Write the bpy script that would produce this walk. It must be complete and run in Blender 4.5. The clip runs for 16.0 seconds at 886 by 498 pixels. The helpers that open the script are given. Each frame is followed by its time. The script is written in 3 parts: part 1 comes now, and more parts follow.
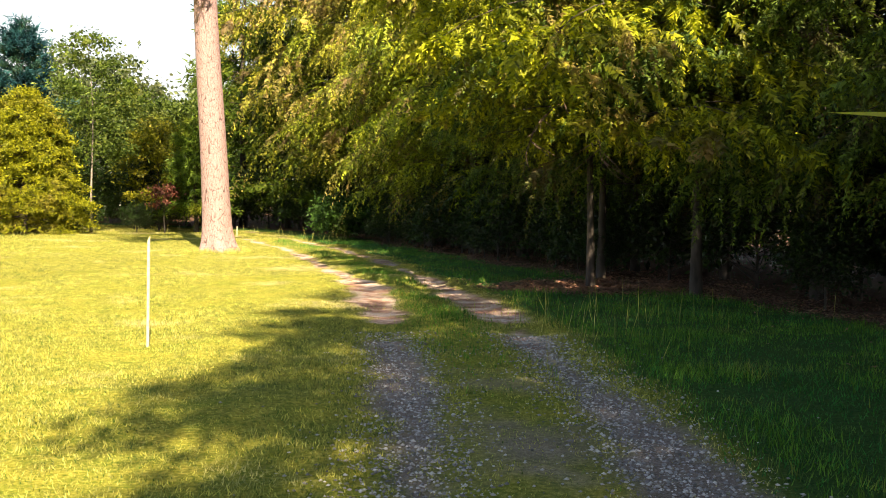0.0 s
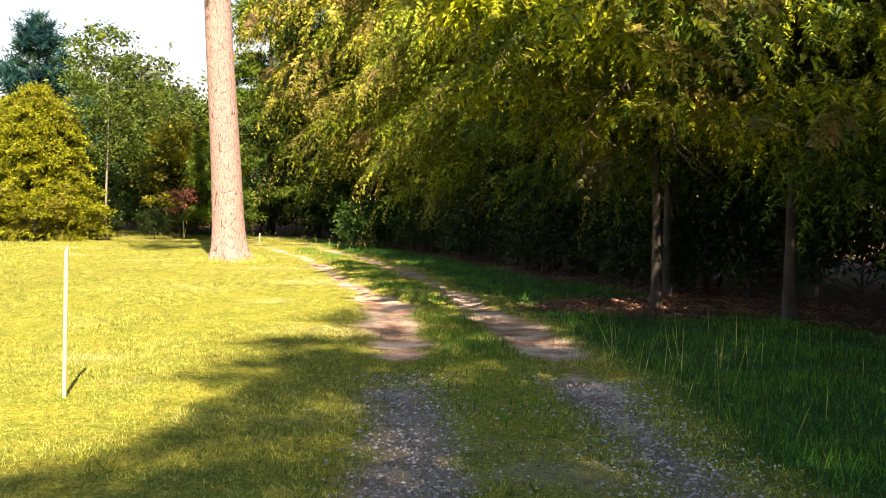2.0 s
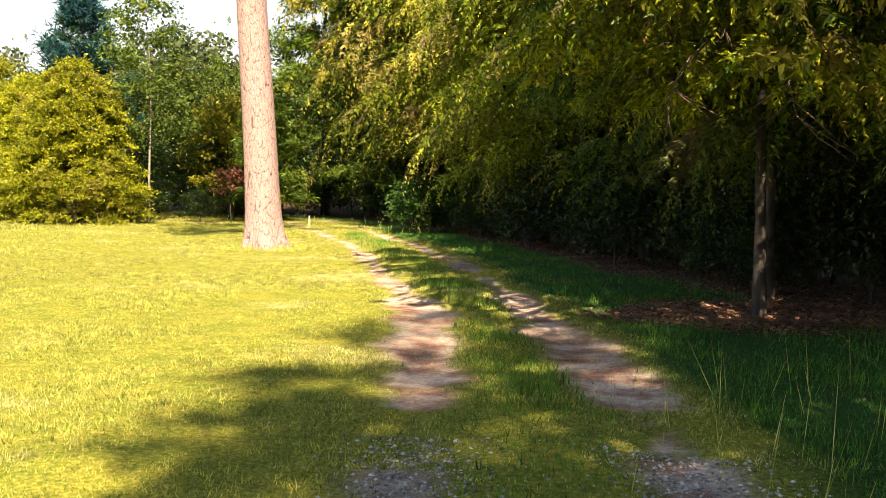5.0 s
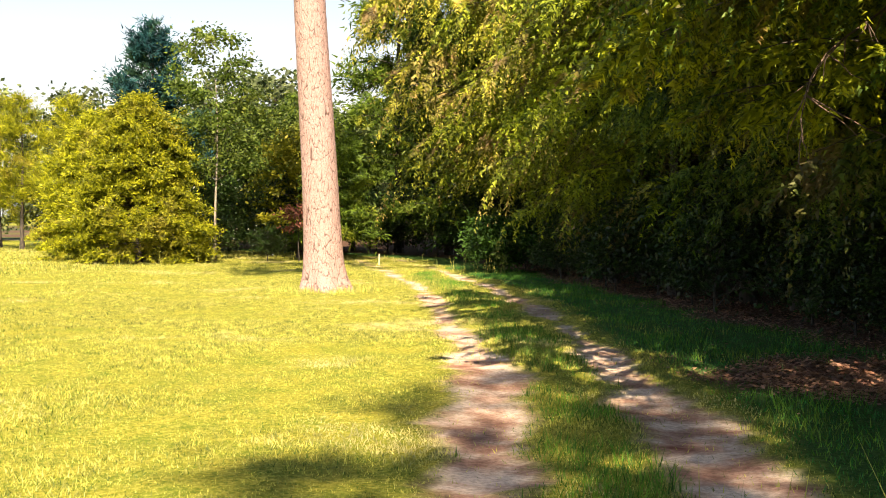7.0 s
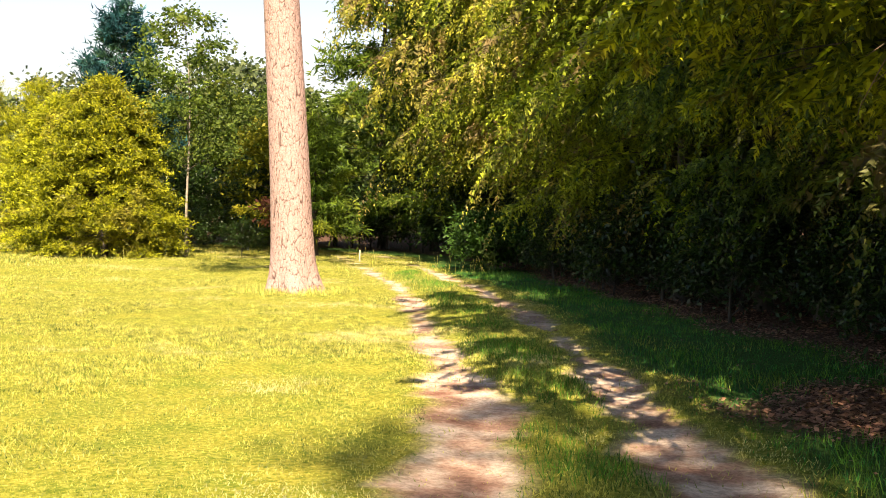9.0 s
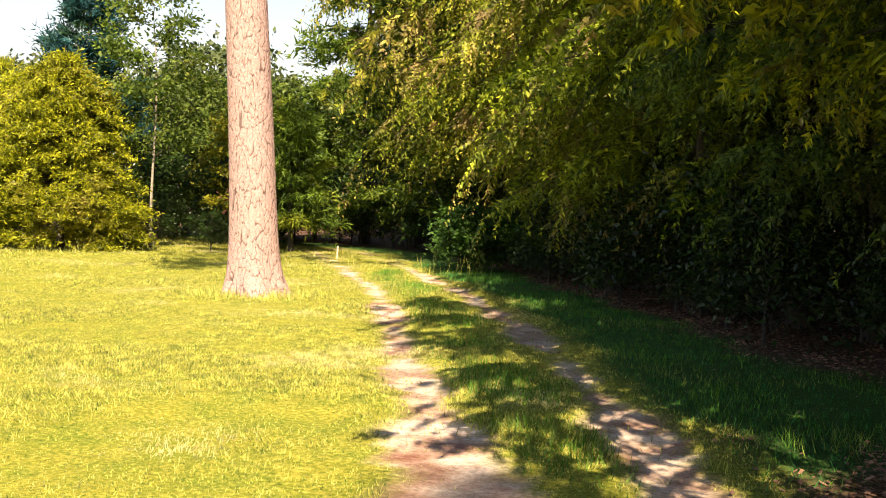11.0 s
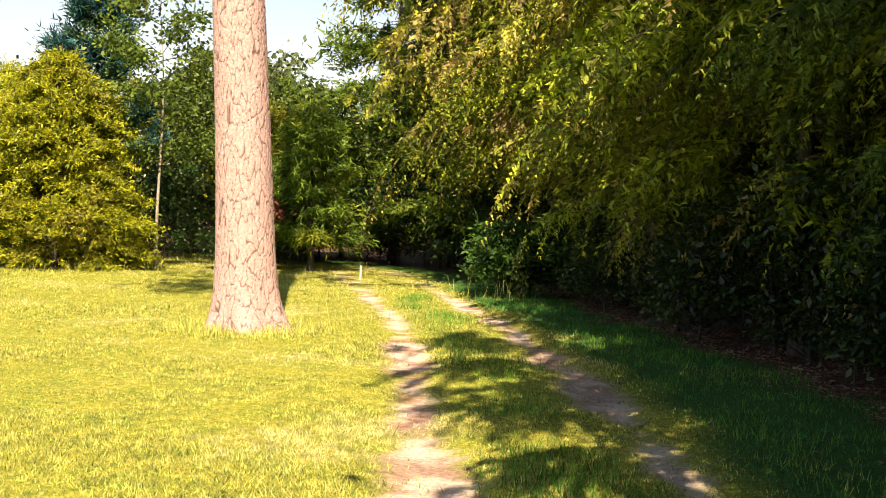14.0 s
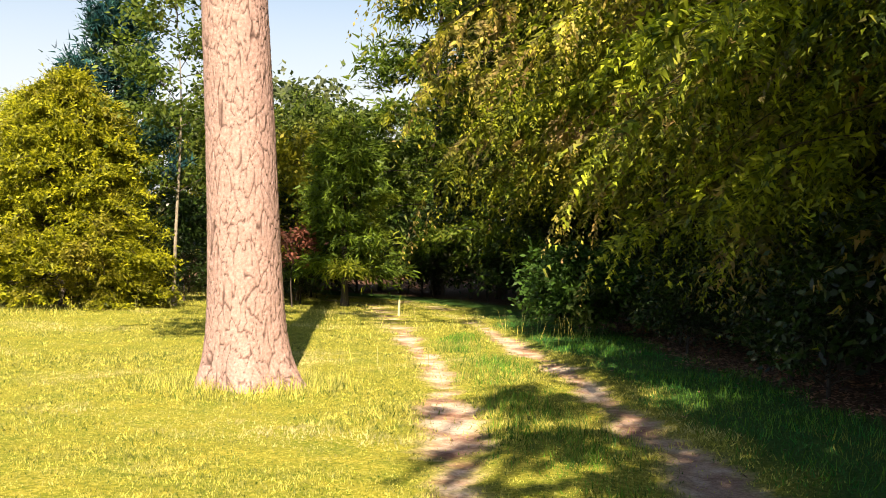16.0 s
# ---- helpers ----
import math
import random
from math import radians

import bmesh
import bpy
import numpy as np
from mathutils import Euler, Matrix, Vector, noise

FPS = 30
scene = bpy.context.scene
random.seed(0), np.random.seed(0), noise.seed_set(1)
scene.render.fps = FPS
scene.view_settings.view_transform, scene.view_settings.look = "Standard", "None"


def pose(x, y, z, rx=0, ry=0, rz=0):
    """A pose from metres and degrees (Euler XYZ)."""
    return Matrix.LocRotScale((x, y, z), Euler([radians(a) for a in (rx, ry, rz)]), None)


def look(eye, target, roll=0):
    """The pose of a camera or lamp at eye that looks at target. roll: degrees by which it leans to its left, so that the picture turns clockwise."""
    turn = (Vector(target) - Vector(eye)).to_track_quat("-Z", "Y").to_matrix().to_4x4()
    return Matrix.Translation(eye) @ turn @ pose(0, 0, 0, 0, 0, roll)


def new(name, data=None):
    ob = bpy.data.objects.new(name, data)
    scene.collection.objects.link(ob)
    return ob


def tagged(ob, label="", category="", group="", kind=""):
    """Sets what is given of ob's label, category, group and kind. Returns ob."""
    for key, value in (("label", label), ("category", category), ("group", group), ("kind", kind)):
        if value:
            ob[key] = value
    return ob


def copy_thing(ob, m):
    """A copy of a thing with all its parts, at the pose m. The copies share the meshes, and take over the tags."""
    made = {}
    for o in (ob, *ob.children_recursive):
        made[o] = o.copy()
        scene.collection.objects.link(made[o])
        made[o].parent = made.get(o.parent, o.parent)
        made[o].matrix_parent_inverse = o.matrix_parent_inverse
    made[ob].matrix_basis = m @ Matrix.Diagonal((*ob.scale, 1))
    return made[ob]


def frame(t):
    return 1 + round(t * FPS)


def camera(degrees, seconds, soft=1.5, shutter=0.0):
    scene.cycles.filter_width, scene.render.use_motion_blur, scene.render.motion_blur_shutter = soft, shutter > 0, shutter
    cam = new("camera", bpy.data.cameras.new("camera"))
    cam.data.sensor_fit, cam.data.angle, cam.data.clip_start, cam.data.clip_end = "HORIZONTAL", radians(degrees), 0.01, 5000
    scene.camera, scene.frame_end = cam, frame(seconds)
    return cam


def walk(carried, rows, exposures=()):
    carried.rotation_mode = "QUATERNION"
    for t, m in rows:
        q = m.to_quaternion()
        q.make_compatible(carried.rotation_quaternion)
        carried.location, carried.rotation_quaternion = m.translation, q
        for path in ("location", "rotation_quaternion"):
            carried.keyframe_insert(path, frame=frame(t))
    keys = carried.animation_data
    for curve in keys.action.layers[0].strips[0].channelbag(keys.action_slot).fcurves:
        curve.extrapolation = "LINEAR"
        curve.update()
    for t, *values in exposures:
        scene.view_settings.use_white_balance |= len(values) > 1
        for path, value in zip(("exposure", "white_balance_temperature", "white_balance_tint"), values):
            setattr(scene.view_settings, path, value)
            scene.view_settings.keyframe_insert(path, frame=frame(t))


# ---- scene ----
cam = camera(46.3, 16.0, 0.95)
PATH = [
    (0, (2.619, 0.944, 1.542), (2.315, 2.918, 1.44), 0.5),
    (0.5, (2.556, 1.68, 1.538), (2.232, 3.651, 1.441), 0.4),
    (1, (2.429, 2.496, 1.553), (2.091, 4.465, 1.453), 0.1),
    (1.5, (2.337, 3.241, 1.489), (1.975, 5.206, 1.396), 0.3),
    (2, (2.234, 3.897, 1.441), (1.854, 5.859, 1.354), 0.7),
    (2.5, (2.178, 4.404, 1.468), (1.787, 6.363, 1.372), 0.6),
    (3, (2.209, 4.903, 1.481), (1.804, 6.858, 1.372), 0.4),
    (5.5, (1.848, 7.142, 1.518), (1.295, 9.06, 1.386), 0.3),
    (6, (1.755, 7.687, 1.51), (1.156, 9.591, 1.389), 0.1),
    (6.5, (1.617, 8.111, 1.511), (0.986, 10.006, 1.41), 0.2),
    (7, (1.522, 8.594, 1.494), (0.862, 10.481, 1.432), 0.1),
    (7.5, (1.416, 9.001, 1.493), (0.756, 10.888, 1.457), 0.3),
    (8, (1.241, 9.467, 1.517), (0.596, 11.359, 1.465), 0.5),
    (8.5, (1.135, 9.986, 1.512), (0.49, 11.878, 1.447), 0.4),
    (9, (1.006, 10.457, 1.475), (0.366, 12.351, 1.404), 0.8),
    (11.5, (0.144, 13.178, 1.496), (-0.472, 15.079, 1.413), 1.8),
    (12, (-0.04, 13.683, 1.496), (-0.661, 15.583, 1.433), 2.0),
    (12.5, (-0.216, 14.283, 1.476), (-0.853, 16.178, 1.433), 2.3),
    (13, (-0.349, 14.797, 1.487), (-1.003, 16.686, 1.461), 2.5),
    (13.5, (-0.462, 15.04, 1.519), (-1.119, 16.929, 1.486), 2.3),
    (14, (-0.621, 15.626, 1.476), (-1.305, 17.505, 1.422), 1.8),
    (14.5, (-0.885, 16.36, 1.434), (-1.598, 18.228, 1.386), 1.0),
    (15, (-1.162, 16.988, 1.434), (-1.892, 18.85, 1.402), 0.9),
    (15.5, (-1.35, 17.587, 1.443), (-2.101, 19.441, 1.43), 0.9),
    (16, (-1.639, 18.254, 1.42), (-2.406, 20.101, 1.422), 0.9),
]
walk(cam, [(t, look(eye, target, roll)) for t, eye, target, roll in PATH], [(0.0, 1.94), (5.5, 1.9), (6.8, 1.92), (7.5, 1.75), (8.5, 1.9), (11.5, 1.82), (15.2, 1.82), (16.0, 1.64)])

# ---- light ----
SUN_WAY = Vector((0.41, -0.91, 0.82)).normalized()
sun = new("sun", bpy.data.lights.new("sun", "SUN"))
sun.data.energy, sun.data.angle, sun.data.color = 5.0, radians(0.53), (1.0, 0.81, 0.56)
sun.matrix_world = look(SUN_WAY * 60, (0, 0, 0))
world = bpy.data.worlds.new("sky")
scene.world = world
world.use_nodes = True
wn = world.node_tree
sky = wn.nodes.new("ShaderNodeTexSky")
sky.sky_type, sky.sun_disc = "NISHITA", False
sky.sun_elevation = math.asin(SUN_WAY.z)
sky.sun_rotation = math.atan2(SUN_WAY.x, SUN_WAY.y)
sky.air_density, sky.dust_density, sky.ozone_density = 1.0, 1.0, 0.5
# white added all round the horizon for an overexposed sky, thinning out with height
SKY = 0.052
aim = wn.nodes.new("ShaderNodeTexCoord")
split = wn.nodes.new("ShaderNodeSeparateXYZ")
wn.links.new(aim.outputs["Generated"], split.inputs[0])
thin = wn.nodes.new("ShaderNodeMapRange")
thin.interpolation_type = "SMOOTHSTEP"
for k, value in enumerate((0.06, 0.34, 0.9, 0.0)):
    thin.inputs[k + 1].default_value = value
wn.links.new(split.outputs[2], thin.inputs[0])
low_white = wn.nodes.new("ShaderNodeMix")
low_white.data_type = "RGBA"
low_white.inputs[7].default_value = (0.335 / SKY, 0.33 / SKY, 0.315 / SKY, 1)
wn.links.new(thin.outputs[0], low_white.inputs[0])
wn.links.new(sky.outputs[0], low_white.inputs[6])
wn.links.new(low_white.outputs[2], wn.nodes["Background"].inputs[0])
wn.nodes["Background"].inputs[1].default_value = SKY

# ---- small tools ----
RNG = np.random.default_rng(7)


def vnoise(x, y, seed=0):
    """Smooth value noise in the plane, about -1 to 1."""
    xi, yi = np.floor(x), np.floor(y)
    fx, fy = x - xi, y - yi
    fx, fy = fx * fx * (3 - 2 * fx), fy * fy * (3 - 2 * fy)

    def h(a, b):
        v = np.sin(a * 127.1 + b * 311.7 + seed * 74.7) * 43758.5453
        return (v - np.floor(v)) * 2 - 1
    top = h(xi, yi) * (1 - fx) + h(xi + 1, yi) * fx
    low = h(xi, yi + 1) * (1 - fx) + h(xi + 1, yi + 1) * fx
    return top * (1 - fy) + low * fy


def mesh_of(name, verts, faces, material, smooth=False):
    """A mesh from an (n, 3) array and an (m, k) array of corners."""
    verts, faces = np.asarray(verts, np.float32), np.asarray(faces, np.int32)
    m, k = faces.shape
    me = bpy.data.meshes.new(name)
    me.vertices.add(len(verts))
    me.vertices.foreach_set("co", verts.ravel())
    me.loops.add(m * k)
    me.loops.foreach_set("vertex_index", faces.ravel())
    me.polygons.add(m)
    me.polygons.foreach_set("loop_start", np.arange(0, m * k, k, dtype=np.int32))
    if smooth:
        me.polygons.foreach_set("use_smooth", np.ones(m, bool))
    me.update(calc_edges=True)
    me.materials.append(material)
    return me


def piece(name, verts, faces, material, parent, label="", smooth=False):
    """One mesh object under a thing."""
    ob = new(name, mesh_of(name, verts, faces, material, smooth))
    ob.parent = parent
    return tagged(ob, label)


def tube(points, radii, sides=7):
    """A tapered tube along points."""
    p, r = np.asarray(points, float), np.asarray(radii, float)
    d = np.gradient(p, axis=0)
    d /= np.linalg.norm(d, axis=1)[:, None] + 1e-9
    ref = np.where(np.abs(d[:, 2:3]) > 0.9, [[1.0, 0, 0]], [[0, 0, 1.0]])
    u = np.cross(d, ref)
    u /= np.linalg.norm(u, axis=1)[:, None] + 1e-9
    v = np.cross(d, u)
    a = np.arange(sides) * 2 * np.pi / sides
    ring = u[:, None] * np.cos(a)[None, :, None] + v[:, None] * np.sin(a)[None, :, None]
    verts = (p[:, None] + ring * r[:, None, None]).reshape(-1, 3)
    i, j = np.meshgrid(np.arange(len(p) - 1), np.arange(sides), indexing="ij")
    k = (j + 1) % sides
    faces = np.stack([i * sides + j, i * sides + k, (i + 1) * sides + k, (i + 1) * sides + j], -1).reshape(-1, 4)
    return verts, faces


def merged(parts):
    verts, faces, n = [], [], 0
    for v, f in parts:
        verts.append(v)
        faces.append(f + n)
        n += len(v)
    return np.concatenate(verts), np.concatenate(faces)


def unit(a):
    return a / (np.linalg.norm(a, axis=-1, keepdims=True) + 1e-9)


def blades(base, axis, side, length, width, shape):
    """Leaves: triangles ('needle') or kite-shaped quads ('leaf')."""
    n = len(base)
    length, width = length[:, None], width[:, None]
    if shape == "needle":
        v = np.stack([base - side * width / 2, base + side * width / 2, base + axis * length], 1)
        return v.reshape(-1, 3), np.arange(n * 3).reshape(n, 3)
    mid = base + axis * length * 0.45
    v = np.stack([base, mid + side * width / 2, base + axis * length, mid - side * width / 2], 1)
    return v.reshape(-1, 3), np.arange(n * 4).reshape(n, 4)


# ---- materials ----
def material(name):
    m = bpy.data.materials.new(name)
    m.use_nodes = True
    return m, m.node_tree.nodes, m.node_tree.links, m.node_tree.nodes["Principled BSDF"]


def ramp(nodes, *stops):
    r = nodes.new("ShaderNodeValToRGB")
    while len(r.color_ramp.elements) < len(stops):
        r.color_ramp.elements.new(0.5)
    for e, (at, col) in zip(r.color_ramp.elements, stops):
        e.position, e.color = at, (*col, 1)
    return r


def noise_node(nodes, links, scale, detail=4, rough=0.55, coords="Object"):
    c = nodes.new("ShaderNodeTexCoord")
    n = nodes.new("ShaderNodeTexNoise")
    n.inputs["Scale"].default_value, n.inputs["Detail"].default_value, n.inputs["Roughness"].default_value = scale, detail, rough
    links.new(c.outputs[coords], n.inputs["Vector"])
    return n


def mixed(nodes, links, fac, a, b, mode="MIX"):
    m = nodes.new("ShaderNodeMix")
    m.data_type, m.blend_type = "RGBA", mode
    for socket, value in ((m.inputs[0], fac), (m.inputs[6], a), (m.inputs[7], b)):
        if isinstance(value, (int, float)):
            socket.default_value = value
        elif isinstance(value, tuple):
            socket.default_value = (*value, 1)
        else:
            links.new(value, socket)
    return m.outputs[2]


def leaf_material(name, dark, light, dry, dry_share=0.3, glow=0.4, rough=0.55, patch=0.5, clumps=1.7):
    """Leaves: colour by leaf, dry clumps by place, light passing through."""
    m, nodes, links, bsdf = material(name)
    geo = nodes.new("ShaderNodeNewGeometry")
    tone = ramp(nodes, (0.0, dark), (0.55, light), (1.0, tuple(min(1, c * 1.25) for c in light)))
    links.new(geo.outputs["Random Per Island"], tone.inputs[0])
    big = noise_node(nodes, links, patch, 3, 0.6)
    cut = ramp(nodes, (0.62 - dry_share * 0.35, (0, 0, 0)), (0.72 - dry_share * 0.2, (1, 1, 1)))
    links.new(big.outputs[0], cut.inputs[0])
    col = mixed(nodes, links, cut.outputs[0], tone.outputs[0], dry)
    clump = noise_node(nodes, links, clumps, 2, 0.5)
    shade = ramp(nodes, (0.33, (0.45, 0.5, 0.5)), (0.5, (0.9, 0.92, 0.9)), (0.66, (1.35, 1.3, 1.1)))
    links.new(clump.outputs[0], shade.inputs[0])
    col = mixed(nodes, links, 1.0, col, shade.outputs[0], "MULTIPLY")
    info = nodes.new("ShaderNodeObjectInfo")
    hue = nodes.new("ShaderNodeHueSaturation")
    span = nodes.new("ShaderNodeMapRange")
    span.inputs[3].default_value, span.inputs[4].default_value = 0.75, 1.2
    links.new(info.outputs["Random"], span.inputs[0])
    links.new(span.outputs[0], hue.inputs["Value"])
    links.new(col, hue.inputs["Color"])
    links.new(hue.outputs[0], bsdf.inputs["Base Color"])
    bsdf.inputs["Roughness"].default_value = rough
    bsdf.inputs["Specular IOR Level"].default_value = 0.25
    trans = nodes.new("ShaderNodeBsdfTranslucent")
    warm = mixed(nodes, links, 1.0, hue.outputs[0], (0.85, 1.0, 0.5), "MULTIPLY")
    links.new(warm, trans.inputs[0])
    mix = nodes.new("ShaderNodeMixShader")
    mix.inputs[0].default_value = glow
    links.new(bsdf.outputs[0], mix.inputs[1])
    links.new(trans.outputs[0], mix.inputs[2])
    links.new(mix.outputs[0], nodes["Material Output"].inputs[0])
    return m


def bark_material(name, dark, light, scale=14.0, stretch=0.25, bump=0.6):
    m, nodes, links, bsdf = material(name)
    c = nodes.new("ShaderNodeTexCoord")
    mp = nodes.new("ShaderNodeMapping")
    mp.inputs["Scale"].default_value = (1, 1, stretch)
    links.new(c.outputs["Object"], mp.inputs[0])
    n = nodes.new("ShaderNodeTexNoise")
    n.inputs["Scale"].default_value, n.inputs["Detail"].default_value = scale, 6
    links.new(mp.outputs[0], n.inputs["Vector"])
    r = ramp(nodes, (0.3, dark), (0.65, light))
    links.new(n.outputs[0], r.inputs[0])
    stain = noise_node(nodes, links, 1.2, 3)
    sr = ramp(nodes, (0.35, (0.75, 0.75, 0.75)), (0.65, (1.1, 1.05, 1.0)))
    links.new(stain.outputs[0], sr.inputs[0])
    links.new(mixed(nodes, links, 1.0, r.outputs[0], sr.outputs[0], "MULTIPLY"), bsdf.inputs["Base Color"])
    bsdf.inputs["Roughness"].default_value = 0.9
    b = nodes.new("ShaderNodeBump")
    b.inputs["Strength"].default_value, b.inputs["Distance"].default_value = bump, 0.02
    links.new(n.outputs[0], b.inputs["Height"])
    links.new(b.outputs[0], bsdf.inputs["Normal"])
    return m


M_BARK = bark_material("bark", (0.02, 0.017, 0.014), (0.075, 0.06, 0.05))
M_PALE_BARK = bark_material("pale_bark", (0.13, 0.11, 0.09), (0.30, 0.27, 0.23), 20, 0.5, 0.3)
M_DEAD = bark_material("dead_wood", (0.06, 0.04, 0.03), (0.17, 0.11, 0.085), 25, 0.5, 0.2)
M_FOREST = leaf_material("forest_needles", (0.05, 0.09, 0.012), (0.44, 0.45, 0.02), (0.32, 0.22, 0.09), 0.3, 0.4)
# the forest needles again, darkened in colour for trees along the shaded edge
M_EDGE_SHADED = leaf_material("shaded_edge_needles", (0.018, 0.045, 0.012), (0.15, 0.21, 0.028), (0.15, 0.11, 0.05), 0.3, 0.35)
# between the two: a part of the shade mixed into the colour
M_EDGE_HALF_SHADED = leaf_material("half_shaded_edge_needles", (0.03, 0.06, 0.012), (0.27, 0.31, 0.024), (0.24, 0.17, 0.07), 0.3, 0.37)
# needles blackened in colour to carry the shade inside the woods
M_FOREST_SHADED = leaf_material("shade_dark_needles", (0.008, 0.018, 0.006), (0.028, 0.05, 0.012), (0.04, 0.03, 0.016), 0.25, 0.25)
M_CEDAR = leaf_material("cedar_sprays", (0.09, 0.11, 0.008), (0.36, 0.36, 0.014), (0.30, 0.25, 0.04), 0.2, 0.32, clumps=4.5)
M_BLUE = leaf_material("blue_cedar_sprays", (0.008, 0.035, 0.05), (0.022, 0.085, 0.105), (0.05, 0.10, 0.025), 0.3, 0.25)
M_BROAD = leaf_material("broad_leaves", (0.03, 0.06, 0.012), (0.12, 0.165, 0.028), (0.16, 0.17, 0.03), 0.25, 0.4)
M_YELLOW = leaf_material("yellow_leaves", (0.13, 0.14, 0.012), (0.26, 0.24, 0.02), (0.16, 0.17, 0.03), 0.2, 0.45)
M_DARK_CEDAR = leaf_material("dark_cedar_sprays", (0.025, 0.055, 0.009), (0.12, 0.18, 0.018), (0.24, 0.25, 0.02), 0.3, 0.35)
# glossy leaves, coloured near black to stand in for shade under trees
M_SHRUB_SHADED = leaf_material("shade_dark_leaves", (0.008, 0.018, 0.005), (0.026, 0.05, 0.010), (0.05, 0.045, 0.025), 0.2, 0.2, rough=0.32)
M_BUSH = leaf_material("bush_leaves", (0.014, 0.036, 0.009), (0.045, 0.095, 0.016), (0.07, 0.09, 0.025), 0.2, 0.35)
M_HANG = leaf_material("hanging_leaves", (0.06, 0.085, 0.016), (0.44, 0.42, 0.05), (0.38, 0.26, 0.13), 0.4, 0.4)
M_RED = leaf_material("red_leaves", (0.12, 0.04, 0.03), (0.24, 0.09, 0.07), (0.12, 0.09, 0.03), 0.2, 0.4)
M_FAR = leaf_material("far_leaves", (0.07, 0.10, 0.05), (0.15, 0.18, 0.08), (0.14, 0.15, 0.06), 0.3, 0.35, patch=0.3)
M_GRASS = leaf_material("grass_blades", (0.035, 0.10, 0.010), (0.48, 0.44, 0.12), (0.62, 0.53, 0.29), 0.2, 0.4, patch=0.45, clumps=7.0)
# unmown grasses, their green deepened to stand for the shade they grow in
M_TALL = leaf_material("tall_grass_blades", (0.03, 0.10, 0.012), (0.12, 0.25, 0.03), (0.30, 0.32, 0.07), 0.15, 0.4, patch=0.7, clumps=5.0)
M_VERGE_SHADED = leaf_material("shaded_verge_blades", (0.012, 0.06, 0.014), (0.04, 0.17, 0.035), (0.13, 0.20, 0.05), 0.1, 0.35, patch=0.6, clumps=5.0)
M_LITTER = leaf_material("fallen_leaves", (0.14, 0.065, 0.045), (0.32, 0.17, 0.12), (0.2, 0.11, 0.08), 0.3, 0.1)

# ---- ground plan ----
LEFT_Y = [-10, 3, 6.5, 8.8, 15.2, 18.9, 20.6, 24.7, 29.3, 32.8, 39.0, 42.0, 44.0, 46, 50, 75, 95]
LEFT_X = [3.0, 2.15, 1.62, 1.2, -0.45, -1.6, -2.45, -4.2, -6.2, -8.2, -11.5, -13.4, -16.0, -20.0, -30.0, -70, -100]
RIGHT_Y = [-10, 3, 6.8, 9.05, 15.6, 19.0, 22.1, 25.3, 29.2, 34.6, 40.3, 42.6, 44.6, 46.8, 51, 75, 95]
RIGHT_X = [4.6, 3.75, 3.08, 2.63, 0.95, -0.25, -1.4, -2.7, -4.45, -7.4, -10.4, -11.8, -14.2, -18.4, -29.0, -69, -99]
EDGE_Y = [-30, 0, 8, 13.5, 16, 20, 23, 26, 31, 36.8, 42, 44, 46, 49, 53, 75, 95]
EDGE_X = [8.5, 8.0, 7.2, 5.9, 4.6, 2.6, 0.9, -0.9, -3.6, -6.3, -9.3, -10.6, -13.0, -19.0, -28, -66, -95]


def smooth_line(at, ys, xs):
    return sum(np.interp(at + d, ys, xs) for d in (-1.2, -0.6, 0, 0.6, 1.2)) / 5


